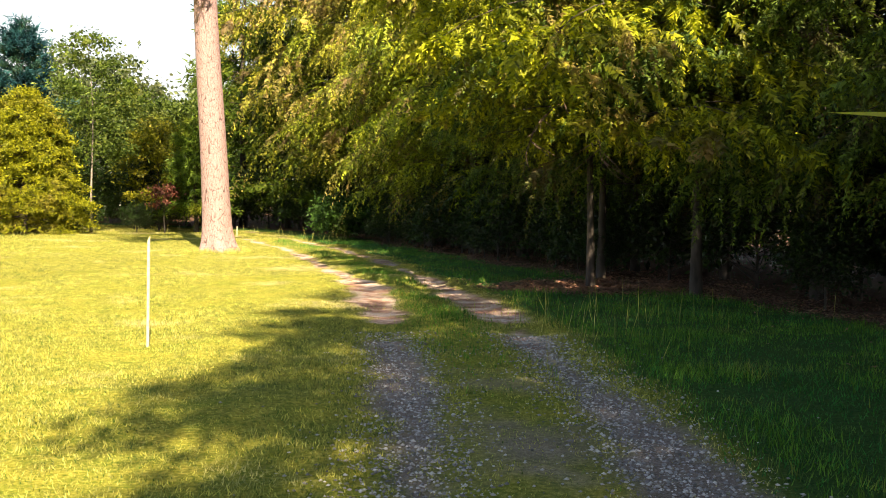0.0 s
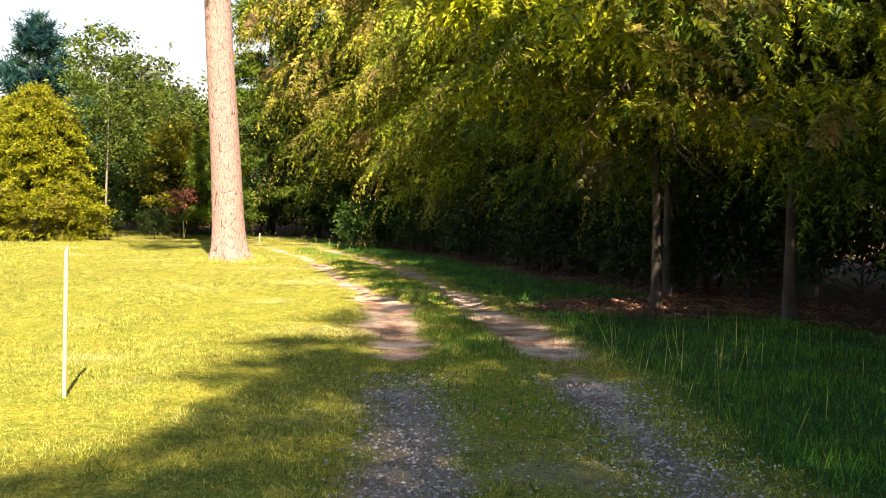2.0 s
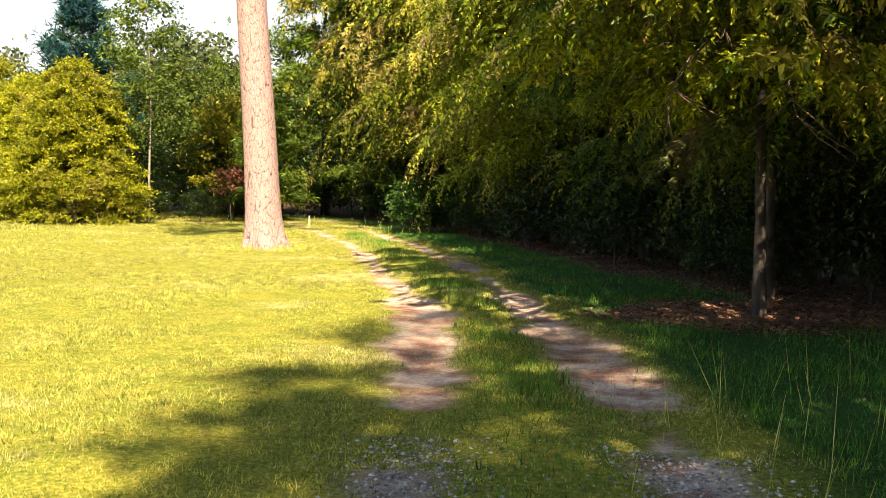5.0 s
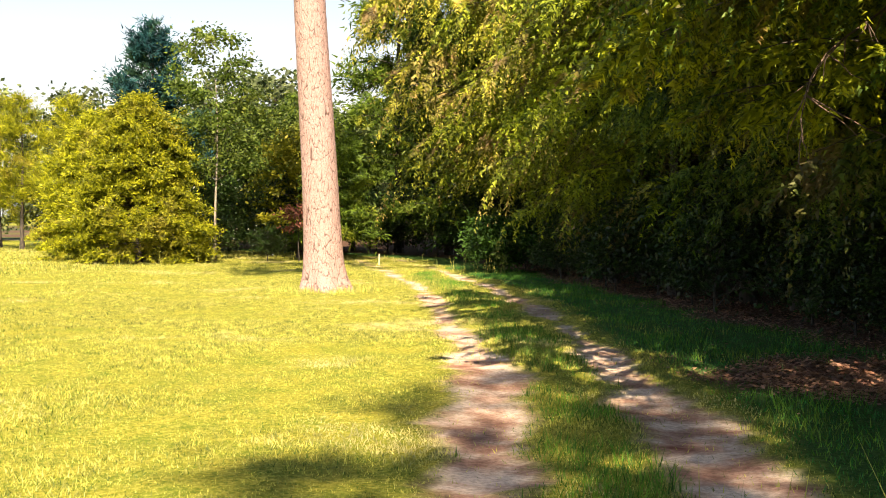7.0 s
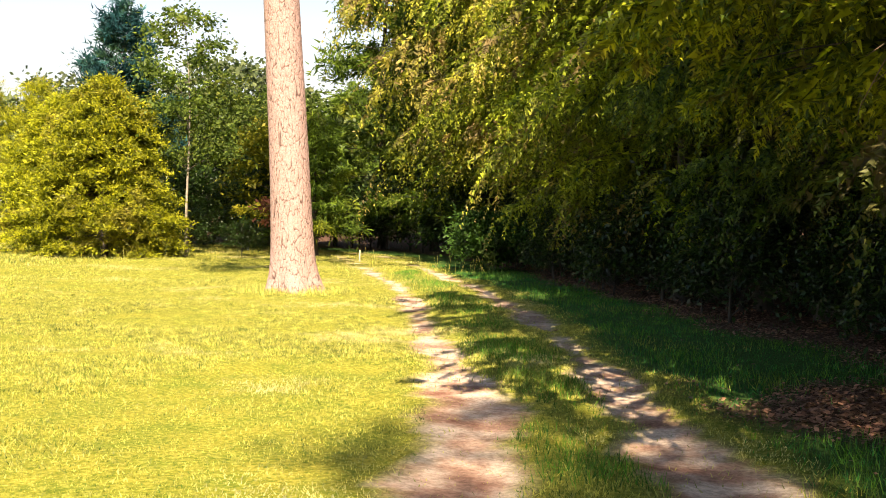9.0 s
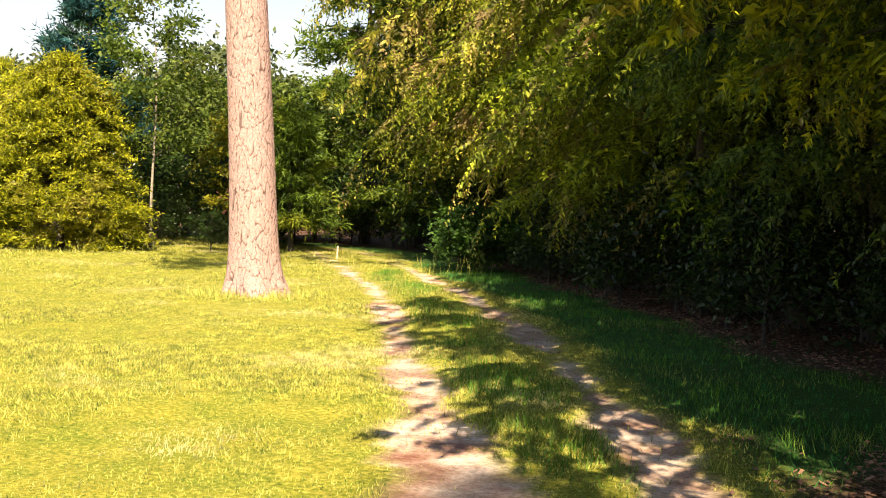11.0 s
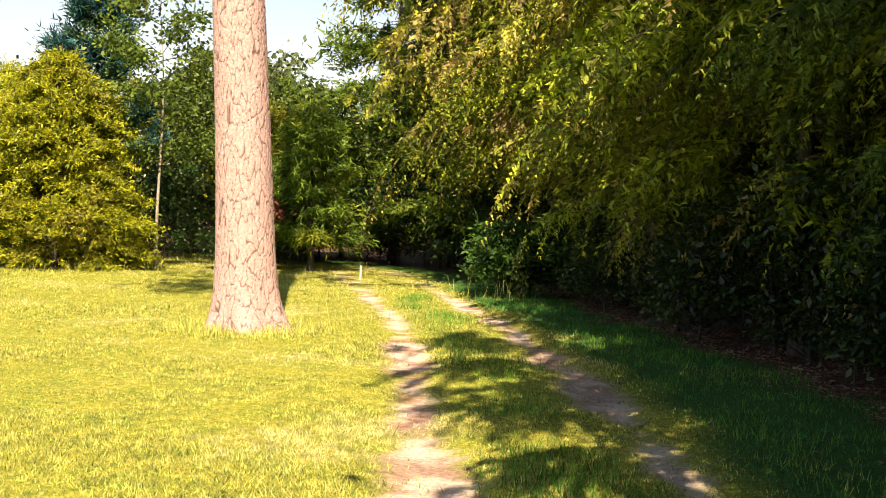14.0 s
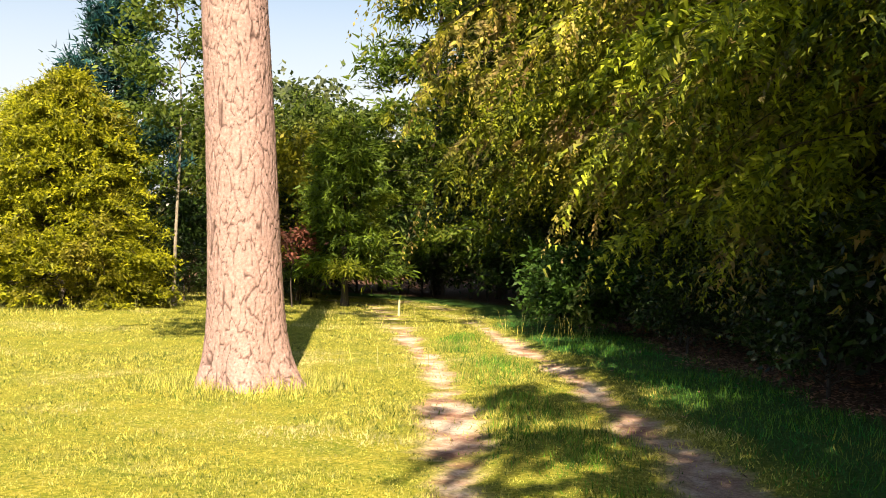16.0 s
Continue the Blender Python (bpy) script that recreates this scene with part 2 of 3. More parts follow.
def plan(x, y):
    """How much bare track and forest floor there is at a place, and its height."""
    wob = vnoise(x * 1.3, y * 0.9, 3) * 0.13 + vnoise(x * 4, y * 3, 4) * 0.09 + vnoise(x * 11, y * 9, 14) * 0.05
    lean = 0.92
    dl = np.abs(x - smooth_line(y, LEFT_Y, LEFT_X)) * lean + wob
    dr = np.abs(x - smooth_line(y, RIGHT_Y, RIGHT_X)) * lean + wob
    half_l = np.interp(y, [3, 11, 15, 18, 21, 25, 40], [0.22, 0.22, 0.29, 0.29, 0.22, 0.15, 0.13]) + 0.04 * vnoise(y * 0.5, y * 0, 5) + np.where((y > 11.8) & (y < 13.1), -0.24, 0.0)
    half_r = np.interp(y, [3, 12, 16, 20, 24, 40], [0.24, 0.20, 0.27, 0.27, 0.17, 0.12]) + 0.05 * vnoise(y * 0.5 + 9, y * 0, 6) + np.where((y > 12.4) & (y < 13.6), -0.22, 0.0)
    bare = np.clip(np.maximum((half_l - dl), (half_r - dr)) / 0.12 + 0.5, 0, 1)
    mid = (smooth_line(y, LEFT_Y, LEFT_X) + smooth_line(y, RIGHT_Y, RIGHT_X)) / 2
    worn = np.exp(-((x - mid) / 0.5) ** 2) * np.clip((11.5 - y) / 3, 0, 1) * np.clip(0.35 + 0.7 * vnoise(x * 1.8, y * 1.8, 15) + 0.3 * vnoise(x * 6, y * 6, 16), 0, 0.8)
    bare = np.maximum(bare, worn)
    edge = x - np.interp(y, EDGE_Y, EDGE_X)
    floor = np.clip((edge + 0.45 * vnoise(x * 0.7, y * 0.7, 8) + 0.2 * vnoise(x * 2.5, y * 2.5, 9)) / 0.7, 0, 1)
    spill = np.clip(1.15 - np.hypot((x - 2.6) / 2.3, (y - 19.0) / 1.5) + 0.35 * vnoise(x * 1.5, y * 1.5, 11), 0, 1)
    floor = np.maximum(floor, np.clip(spill * 1.8, 0, 1) * (1 - bare))
    z = -0.035 * np.clip(np.maximum(1 - dl / 0.45, 1 - dr / 0.45), 0, 1)
    z = z + 0.025 * vnoise(x * 0.6, y * 0.6, 1) + 0.010 * vnoise(x * 2.3, y * 2.3, 2)
    return bare, floor, z


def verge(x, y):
    """How far a place belongs to the unmown verge between the track and the woods, which is coloured for shade."""
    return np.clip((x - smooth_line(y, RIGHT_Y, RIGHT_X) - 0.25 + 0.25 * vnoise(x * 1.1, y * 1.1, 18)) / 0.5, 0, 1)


def ground_material():
    m, nodes, links, bsdf = material("ground")
    bare = nodes.new("ShaderNodeAttribute")
    bare.attribute_name = "bare"
    wood = nodes.new("ShaderNodeAttribute")
    wood.attribute_name = "forest_floor"
    grav = nodes.new("ShaderNodeAttribute")
    grav.attribute_name = "gravel"
    fine = noise_node(nodes, links, 28, 6, 0.7)
    mid = noise_node(nodes, links, 2.2, 5, 0.6)
    grit = noise_node(nodes, links, 90, 3, 0.7)
    turf = ramp(nodes, (0.3, (0.06, 0.10, 0.007)), (0.5, (0.20, 0.205, 0.025)), (0.72, (0.42, 0.38, 0.09)))
    links.new(fine.outputs[0], turf.inputs[0])
    turf2 = ramp(nodes, (0.35, (0.8, 0.9, 0.7)), (0.65, (1.25, 1.15, 1.0)))
    links.new(mid.outputs[0], turf2.inputs[0])
    grass = mixed(nodes, links, 1.0, turf.outputs[0], turf2.outputs[0], "MULTIPLY")
    # verge turf: the shade beside the woods is put into its colour
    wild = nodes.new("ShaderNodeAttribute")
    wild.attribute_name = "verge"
    shaded_turf = ramp(nodes, (0.3, (0.010, 0.03, 0.005)), (0.5, (0.03, 0.08, 0.012)), (0.72, (0.08, 0.12, 0.03)))
    links.new(fine.outputs[0], shaded_turf.inputs[0])
    grass = mixed(nodes, links, wild.outputs["Fac"], grass, shaded_turf.outputs[0])
    clay = ramp(nodes, (0.3, (0.20, 0.085, 0.06)), (0.46, (0.40, 0.26, 0.20)), (0.6, (0.64, 0.53, 0.45)))
    links.new(mid.outputs[0], clay.inputs[0])
    stone = ramp(nodes, (0.35, (0.11, 0.09, 0.075)), (0.6, (0.28, 0.25, 0.22)), (0.75, (0.44, 0.41, 0.37)))
    links.new(grit.outputs[0], stone.inputs[0])
    dirt = mixed(nodes, links, grav.outputs["Fac"], clay.outputs[0], stone.outputs[0])
    speck = ramp(nodes, (0.35, (0.65, 0.62, 0.6)), (0.6, (1.15, 1.12, 1.1)))
    links.new(fine.outputs[0], speck.inputs[0])
    dirt = mixed(nodes, links, 1.0, dirt, speck.outputs[0], "MULTIPLY")
    litter = ramp(nodes, (0.3, (0.03, 0.02, 0.014)), (0.55, (0.11, 0.06, 0.04)), (0.75, (0.2, 0.11, 0.08)))
    links.new(fine.outputs[0], litter.inputs[0])
    col = mixed(nodes, links, wood.outputs["Fac"], grass, litter.outputs[0])
    col = mixed(nodes, links, bare.outputs["Fac"], col, dirt)
    links.new(col, bsdf.inputs["Base Color"])
    bsdf.inputs["Roughness"].default_value = 0.95
    bsdf.inputs["Specular IOR Level"].default_value = 0.15
    b = nodes.new("ShaderNodeBump")
    b.inputs["Strength"].default_value, b.inputs["Distance"].default_value = 0.8, 0.02
    links.new(fine.outputs[0], b.inputs["Height"])
    links.new(b.outputs[0], bsdf.inputs["Normal"])
    return m


def build_ground():
    far = np.array([70, 90, 130, 200, 400, 900, 2500.0])
    xs = np.concatenate([-far[::-1], np.arange(-55, -20, 1.5), np.arange(-20, -9, 0.4), np.arange(-9, 6.5, 0.12), np.arange(6.5, 16, 0.5), np.arange(16, 60, 3), far])
    ys = np.concatenate([-far[::-1], np.arange(-60, 2, 2.0), np.arange(2, 36, 0.15), np.arange(36, 56, 0.4), np.arange(56, 68, 3), far])
    X, Y = np.meshgrid(xs, ys)
    x, y = X.ravel(), Y.ravel()
    bare, floor, z = plan(x, y)
    nx, ny = len(xs), len(ys)
    i, j = np.meshgrid(np.arange(ny - 1), np.arange(nx - 1), indexing="ij")
    faces = np.stack([i * nx + j, i * nx + j + 1, (i + 1) * nx + j + 1, (i + 1) * nx + j], -1).reshape(-1, 4)
    me = mesh_of("ground", np.stack([x, y, z], 1), faces, ground_material(), True)
    gravel = np.clip((12.6 - y) / 3 + 0.5 * vnoise(x * 1.2, y * 1.2, 21), 0, 0.85)
    gravel = np.maximum(gravel, np.clip(0.55 * np.exp(-((y - 24) / 3) ** 2) * (x > -3.4), 0, 1))
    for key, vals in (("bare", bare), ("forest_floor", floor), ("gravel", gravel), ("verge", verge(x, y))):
        a = me.attributes.new(key, "FLOAT", "POINT")
        a.data.foreach_set("value", vals.astype(np.float32))
    tagged(new("ground", me), "mown yellow-green lawn crossed by two worn dirt wheel tracks", "ground", kind="structure")


build_ground()


# ---- trees ----
def limb_set(H, low, reach, count, droop, rise, rng, crown_bend=(0, 0), bias=0.85):
    """Limbs of a tree: their curves, lengths and azimuths. reach(u): length at height share u."""
    u = np.sort(rng.random(count) ** bias)
    z0 = low + (H * 0.97 - low) * u
    az = np.arange(count) * 2.4 + rng.random(count) * 1.2
    ln = reach(u) * (0.65 + 0.5 * rng.random(count))
    s = np.linspace(0, 1, 7)
    out = np.stack([np.cos(az), np.sin(az)], 1)
    lift = (rise * (0.6 + 0.8 * rng.random(count)))[:, None] * ln[:, None] * s - droop * ln[:, None] * s ** 2 * (0.6 + 0.8 * rng.random(count))[:, None]
    wig = 0.06 * ln[:, None] * np.sin(s * 5 + rng.random(count)[:, None] * 6)
    side = np.stack([-out[:, 1], out[:, 0]], 1)
    xy = out[:, None] * (ln[:, None] * s)[..., None] + side[:, None] * wig[..., None]
    z = z0[:, None] + lift
    bend = (z0 / H)[:, None] ** 1.5
    xy = xy + (bend * np.array(crown_bend))[:, None]
    return np.concatenate([xy, z[..., None]], 2), ln, out


def tree(name, H, low, reach, limbs, clusters, leaves, size, leaf_mat, bark=None, droop=0.3, rise=0.25, spread=0.22, hang=0.4,
         outward=0.6, shape="needle", radius=0.12, seed=1, inner=0.3, label="", category="tree", group="", bend=(0, 0), trim=None, sag=0.0, bias=0.85):
    """A tree: trunk, limbs, and a crown of many small leaves in sprays along the limbs. sag: feathery plumes that arch down, in place of tufts."""
    rng = np.random.default_rng(seed)
    top = new(name)
    tagged(top, label, category, group)
    bark = bark or M_BARK
    s = np.linspace(0, 1, 14)
    wob = np.stack([0.12 * np.sin(s * 5 + seed), 0.12 * np.cos(s * 4 + seed * 2), s * 0], 1) * s[:, None]
    line = np.stack([bend[0] * s ** 1.5, bend[1] * s ** 1.5, s * H], 1) + wob
    line[0, 2] = -0.15
    rad = radius * (1 - 0.93 * s) * (1 + 0.5 * np.exp(-s * 40))
    v, f = tube(line, rad, 10)
    piece("trunk", v, f, bark, top, smooth=True)
    curves, ln, out = limb_set(H, low, reach, limbs, droop, rise, rng, bend, bias)
    for share in (0.8, 0.75, 0.7) if trim else ():
        bare = ~trim(curves[:, -1])
        curves[bare] = curves[bare, :1] + (curves[bare] - curves[bare, :1]) * share
        ln[bare] *= share
    parts = [tube(c, np.linspace(0.008 + 0.0035 * l, 0.003, 7), 4) for c, l in zip(curves, ln)]
    if limbs <= 40:
        for v, f in parts:
            piece("limb", v, f, M_BARK, top)
    else:
        v, f = merged(parts)
        tagged(piece("branchwork", v, f, bark, top), kind="stuff")
    # sprays of leaves
    share = ln / ln.sum()
    pick = rng.choice(limbs, size=clusters, p=share)
    at = inner + (1.03 - inner) * rng.random(clusters) ** 0.7
    k = np.clip(at * 6, 0, 5.999)
    i0, fr = k.astype(int), (k % 1)[:, None]
    centre = curves[pick, i0] * (1 - fr) + curves[pick, i0 + 1] * fr
    side = np.stack([-out[pick][:, 1], out[pick][:, 0], np.zeros(clusters)], 1)
    lat = rng.normal(0, 0.13, clusters) * ln[pick] * (0.4 + 0.6 * at)
    centre = centre + side * lat[:, None]
    centre[:, 2] -= np.abs(lat) * hang * 0.8
    ahead = unit(np.concatenate([out[pick], np.zeros((clusters, 1))], 1) * outward + side * (np.sign(lat) * 0.5)[:, None] + rng.normal(0, 0.35, (clusters, 3)) + np.array([0, 0, -hang]))
    n = clusters * leaves
    ci = np.repeat(np.arange(clusters), leaves)
    big = (0.6 + 0.8 * rng.random(clusters))[ci]
    along = rng.normal(0, 1, n) * spread * big
    base = centre[ci] + ahead[ci] * along[:, None] + rng.normal(0, 0.38, (n, 3)) * (spread * big)[:, None] * np.array([1, 1, 0.7])
    axis = unit(ahead[ci] * 0.9 + rng.normal(0, 0.55, (n, 3)) + np.array([0, 0, -hang * 0.3]))
    flat = unit(np.cross(axis, rng.normal(0, 1, (n, 3)) + np.array([0, 0, 0.8])))
    length = size[0] * (0.6 + 0.8 * rng.random(n))
    if sag:
        run = spread * 3.0 * big
        t = rng.random(n)
        base = centre[ci] + ahead[ci] * (run * t)[:, None] + rng.normal(0, 0.016, (n, 3))
        base[:, 2] -= sag * run * t ** 2
        tangent = unit(ahead[ci] - np.stack([t * 0, t * 0, 2 * sag * t], 1))
        up = unit(np.array([0, 0, 1.0]) + rng.normal(0, 0.45, (clusters, 3)))[ci]
        across = unit(np.cross(tangent, up)) * rng.choice([-1.0, 1.0], n)[:, None]
        axis = unit(tangent * 0.6 + across * 0.75 + rng.normal(0, 0.22, (n, 3)) - np.array([0, 0, hang * 0.3]))
        flat = unit(np.cross(axis, up + rng.normal(0, 0.3, (n, 3))))
        length = length * (1.15 - 0.65 * t)
    if trim:
        ok = trim(base)
        base, axis, flat, length = base[ok], axis[ok], flat[ok], length[ok]
    v, f = blades(base, axis, flat, length, length * size[1], shape)
    v[:, 2] = np.maximum(v[:, 2], 0.02)
    piece("crown", v, f, leaf_mat, top)
    return top


def cone(R, power=0.8):
    return lambda u: R * (1 - u) ** power + 0.15


def dome(R):
    return lambda u: R * np.sqrt(np.clip(1 - (1.6 * u - 0.6) ** 2 * 0.9, 0.05, 1))


def column(R):
    return lambda u: R * np.clip(1.15 - 0.9 * u ** 2.2, 0.1, 1) * (0.75 + 0.25 * np.minimum(1, u * 6))


def place(ob, x, y, turn=0.0, size=1.0):
    z = float(plan(np.array([x]), np.array([y]))[2][0])
    ob.matrix_basis = pose(x, y, z, 0, 0, turn) @ Matrix.Diagonal((size, size, size, 1))
    return ob


def again(ob, x, y, turn, size=1.0):
    z = float(plan(np.array([x]), np.array([y]))[2][0])
    c = copy_thing(ob, pose(x, y, z, 0, 0, turn))
    c.scale = (size, size, size)
    return c


# the woods along the track: drooping yellow-green conifers at the edge, ones behind coloured shade-dark
WOODS = "conifers at the edge of the woods"
LABEL = "drooping yellow-green conifer at the edge of the woods"
# edge trees, whose needle colour already holds their shade
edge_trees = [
    tree("conifer", 13.5, 1.8, column(3.1), 76, 1700, 52, (0.09, 0.45), M_EDGE_SHADED, droop=0.42, rise=0.22, hang=0.55, spread=0.19, sag=0.55, radius=0.075, seed=11, label=LABEL, group=WOODS),
    tree("conifer", 14.5, 1.8, column(3.3), 76, 1800, 52, (0.092, 0.45), M_EDGE_SHADED, droop=0.36, rise=0.22, hang=0.6, spread=0.21, sag=0.6, radius=0.075, seed=12, label=LABEL, group=WOODS),
    tree("conifer", 12.5, 1.6, column(2.8), 72, 1600, 52, (0.087, 0.45), M_EDGE_SHADED, droop=0.45, rise=0.25, hang=0.5, spread=0.19, sag=0.5, radius=0.075, seed=13, label=LABEL, group=WOODS),
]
# the bough-heavy conifer that reaches out over the track
OVER = (2.43, 18.9)


def headroom(base):
    """Leaves hang no lower over the track than a person walks."""
    x, y = base[:, 0] + OVER[0], base[:, 1] + OVER[1]
    left, right = smooth_line(y, LEFT_Y, LEFT_X), smooth_line(y, RIGHT_Y, RIGHT_X)
    need = np.interp((x - left) / (right - left), [-0.2, 0.0, 0.3, 1.0, 1.7, 2.7], [30.0, 4.0, 3.5, 3.1, 2.7, 1.8])
    return base[:, 2] > need + 0.25 * vnoise(x * 2, y * 2, 77)


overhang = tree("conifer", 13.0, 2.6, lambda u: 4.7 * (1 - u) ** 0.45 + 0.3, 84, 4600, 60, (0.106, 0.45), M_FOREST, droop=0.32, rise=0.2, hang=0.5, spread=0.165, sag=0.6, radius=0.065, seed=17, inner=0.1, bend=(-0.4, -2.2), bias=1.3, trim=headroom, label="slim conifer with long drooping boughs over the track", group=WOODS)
place(overhang, *OVER, 0)


def dead_bough(tree_top):
    """Bare brown twigs that hang under the boughs."""
    rng = np.random.default_rng(19)
    runs = [((-0.2, -0.4, 3.5), (-1.0, -2.6, 2.2), 0.014), ((0.4, -0.8, 3.2), (0.1, -2.9, 2.1), 0.012)]
    for a, b, r in runs:
        a, b = np.array(a), np.array(b)
        s = np.linspace(0, 1, 9)[:, None]
        main = a + (b - a) * s + np.stack([0.08 * np.sin(s[:, 0] * 7), 0.08 * np.cos(s[:, 0] * 6), 0.25 * s[:, 0] * (1 - s[:, 0])], 1)
        parts = [tube(main, np.linspace(r, 0.004, 9), 5)]
        for k in range(16):
            q = main[2 + k % 7]
            d = np.array([rng.normal(0, 0.3), rng.normal(0, 0.3), -0.25 - 0.25 * rng.random()])
            e = np.linspace(0, 1, 5)[:, None]
            twig = q + d * e + rng.normal(0, 0.02, (5, 3)) * e
            parts.append(tube(twig, np.linspace(0.007, 0.002, 5), 4))
        v, f = merged(parts)
        tagged(piece("dead_bough", v, f, M_DEAD, tree_top, "bare brown dead bough"), kind="stuff")


dead_bough(overhang)
EDGE_SPOTS = [(7.8, 14.6), (4.9, 20.9), (3.3, 22.9), (1.4, 26.0), (-0.8, 28.6), (-1.9, 31.9), (5.9, 17.6), (-4.4, 40.2), (7.8, 11.0), (4.1, 17.8), (2.6, 20.7)]
thrifty = place(tree("conifer", 11.5, 1.8, column(3.1), 70, 1200, 36, (0.125, 0.45), M_EDGE_HALF_SHADED, droop=0.42, rise=0.22, hang=0.5, spread=0.26, sag=0.5, radius=0.11, seed=14, label=LABEL, group=WOODS), 1.7, 27.0, 0)
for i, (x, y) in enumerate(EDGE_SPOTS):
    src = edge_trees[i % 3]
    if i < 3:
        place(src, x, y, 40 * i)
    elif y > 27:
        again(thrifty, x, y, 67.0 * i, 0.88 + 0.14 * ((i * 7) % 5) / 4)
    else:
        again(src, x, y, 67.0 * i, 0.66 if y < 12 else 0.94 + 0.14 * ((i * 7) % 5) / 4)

# the tall trees beside the start of the walk, which shade the track
tall = [
    tree("conifer", 19.0, 4.0, column(3.9), 46, 680, 46, (0.175, 0.42), M_FOREST, droop=0.3, rise=0.25, hang=0.5, spread=0.36, radius=0.2, seed=15, label="tall conifer whose crown shades the track", group="tall conifers beside the track"),
    tree("conifer", 17.5, 3.5, column(3.6), 46, 660, 46, (0.175, 0.42), M_FOREST, droop=0.3, rise=0.25, hang=0.5, spread=0.36, radius=0.18, seed=16, label="tall conifer whose crown shades the track", group="tall conifers beside the track"),
]
for i, (x, y) in enumerate(((8.3, -3.0), (8.5, -7.2), (12.6, -5.0), (12.4, -10.5), (8.3, 0.8))):
    if i < 2:
        place(tall[i], x, y, 50 * i)
    else:
        again(tall[i % 2], x, y, 61.0 * i, 0.86 + 0.12 * ((i * 3) % 4) / 3)
for i, (x, y) in enumerate(((-2.5, 31.8), (0.6, 27.2), (-1.2, 30.6), (-2.9, 34.2), (-4.6, 37.8), (-6.8, 41.6), (-9.2, 45.6))):
    again(thrifty, x, y, 59.0 * i + 20, (0.92 if y < 36 else 1.2) + 0.12 * ((i * 3) % 4) / 3)
# lower conifers out of view, added and sized to shade the verge
low = tree("conifer", 9.0, 1.5, column(3.0), 70, 700, 22, (0.26, 0.3), M_FOREST, droop=0.3, rise=0.25, hang=0.5, spread=0.34, radius=0.11, seed=18, label="lower unseen conifer that shades the verge", group="lower conifers at the edge")
place(low, 10.8, -0.5, 0)
for i, (x, y) in enumerate(((8.8, 7.9), (8.3, 4.4), (11.4, 2.6), (11.2, 7.0), (10.4, 11.4))):
    again(low, x, y, 77.0 * i, 1.05 if i == 0 else 1.36 if i == 1 else 0.95 + 0.15 * ((i * 3) % 4) / 3)

# conifers inside the woods, their shade put into the needle colour
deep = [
    tree("conifer", 14.0, 2.5, column(2.8), 60, 650, 30, (0.21, 0.36), M_FOREST_SHADED, droop=0.35, rise=0.2, hang=0.6, spread=0.34, radius=0.16, seed=21, label="tall conifer inside the woods, needles coloured dark for shade", group="conifers inside the woods"),
    tree("conifer", 12.5, 1.4, column(2.6), 60, 650, 30, (0.21, 0.36), M_FOREST_SHADED, droop=0.35, rise=0.2, hang=0.6, spread=0.34, radius=0.13, seed=22, label="tall conifer inside the woods, needles coloured dark for shade", group="conifers inside the woods"),
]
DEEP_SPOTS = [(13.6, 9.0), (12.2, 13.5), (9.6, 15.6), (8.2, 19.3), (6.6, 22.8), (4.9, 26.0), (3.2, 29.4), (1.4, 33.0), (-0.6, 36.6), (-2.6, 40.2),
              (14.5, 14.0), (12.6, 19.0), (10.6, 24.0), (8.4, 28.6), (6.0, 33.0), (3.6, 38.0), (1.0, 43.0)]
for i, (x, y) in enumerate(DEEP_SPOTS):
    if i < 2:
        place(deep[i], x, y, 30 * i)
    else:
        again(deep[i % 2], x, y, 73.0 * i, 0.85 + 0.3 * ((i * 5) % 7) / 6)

# leafy trees hung with creepers above the bush
hung = tree("broadleaf_tree", 12.5, 2.4, column(3.3), 64, 1300, 34, (0.13, 0.45), M_HANG, droop=0.4, rise=0.3, hang=0.8, spread=0.24, sag=0.9, shape="leaf", radius=0.13, seed=23, label="leafy yellow-olive tree with hanging brown-tipped sprays", group="leafy trees above the bush")
place(hung, -5.3, 38.2, 0)
again(hung, -8.4, 42.6, 130, 1.4)
again(hung, -3.0, 34.6, 250, 0.95)

# the dark cedars where the track bends
bend_cedar = tree("cedar_tree", 11.0, 0.8, cone(2.9, 0.75), 100, 950, 28, (0.21, 0.28), M_DARK_CEDAR, droop=0.3, rise=0.28, hang=0.25, spread=0.26, radius=0.14, seed=31, label="dark green conical cedar where the track bends", group="cedars at the bend")
place(bend_cedar, -9.0, 44.0, 20)
for x, y, a, s in ((-11.6, 46.8, 80, 1.05), (-14.4, 48.6, 150, 1.25), (-17.2, 50.2, 40, 0.58), (-11.4, 50.8, 150, 1.15), (-5.6, 45.0, 300, 1.2), (-13.8, 55.4, 10, 1.0), (-9.5, 52.5, 60, 1.25), (-16.4, 59.6, 190, 1.0), (-19.6, 65.0, 250, 1.1), (-24.0, 58.5, 40, 0.68), (-27.5, 63.0, 130, 0.75), (-24.5, 72.0, 300, 1.1)):
    again(bend_cedar, x, y, a, s)

# the lawn's far side
cedar = tree("cedar_tree", 5.6, 0.15, lambda u: 2.0 * (1 - u ** 2.6) ** 0.7 + 0.12, 340, 3600, 34, (0.10, 0.42), M_CEDAR, droop=0.42, rise=0.2, hang=0.05, spread=0.15, radius=0.10, seed=41, inner=0.5, label="dense yellow-green cedar growing down to the lawn")
place(cedar, -18.7, 36.8, 0)
again(cedar, -21.6, 38.6, 120, 0.95)
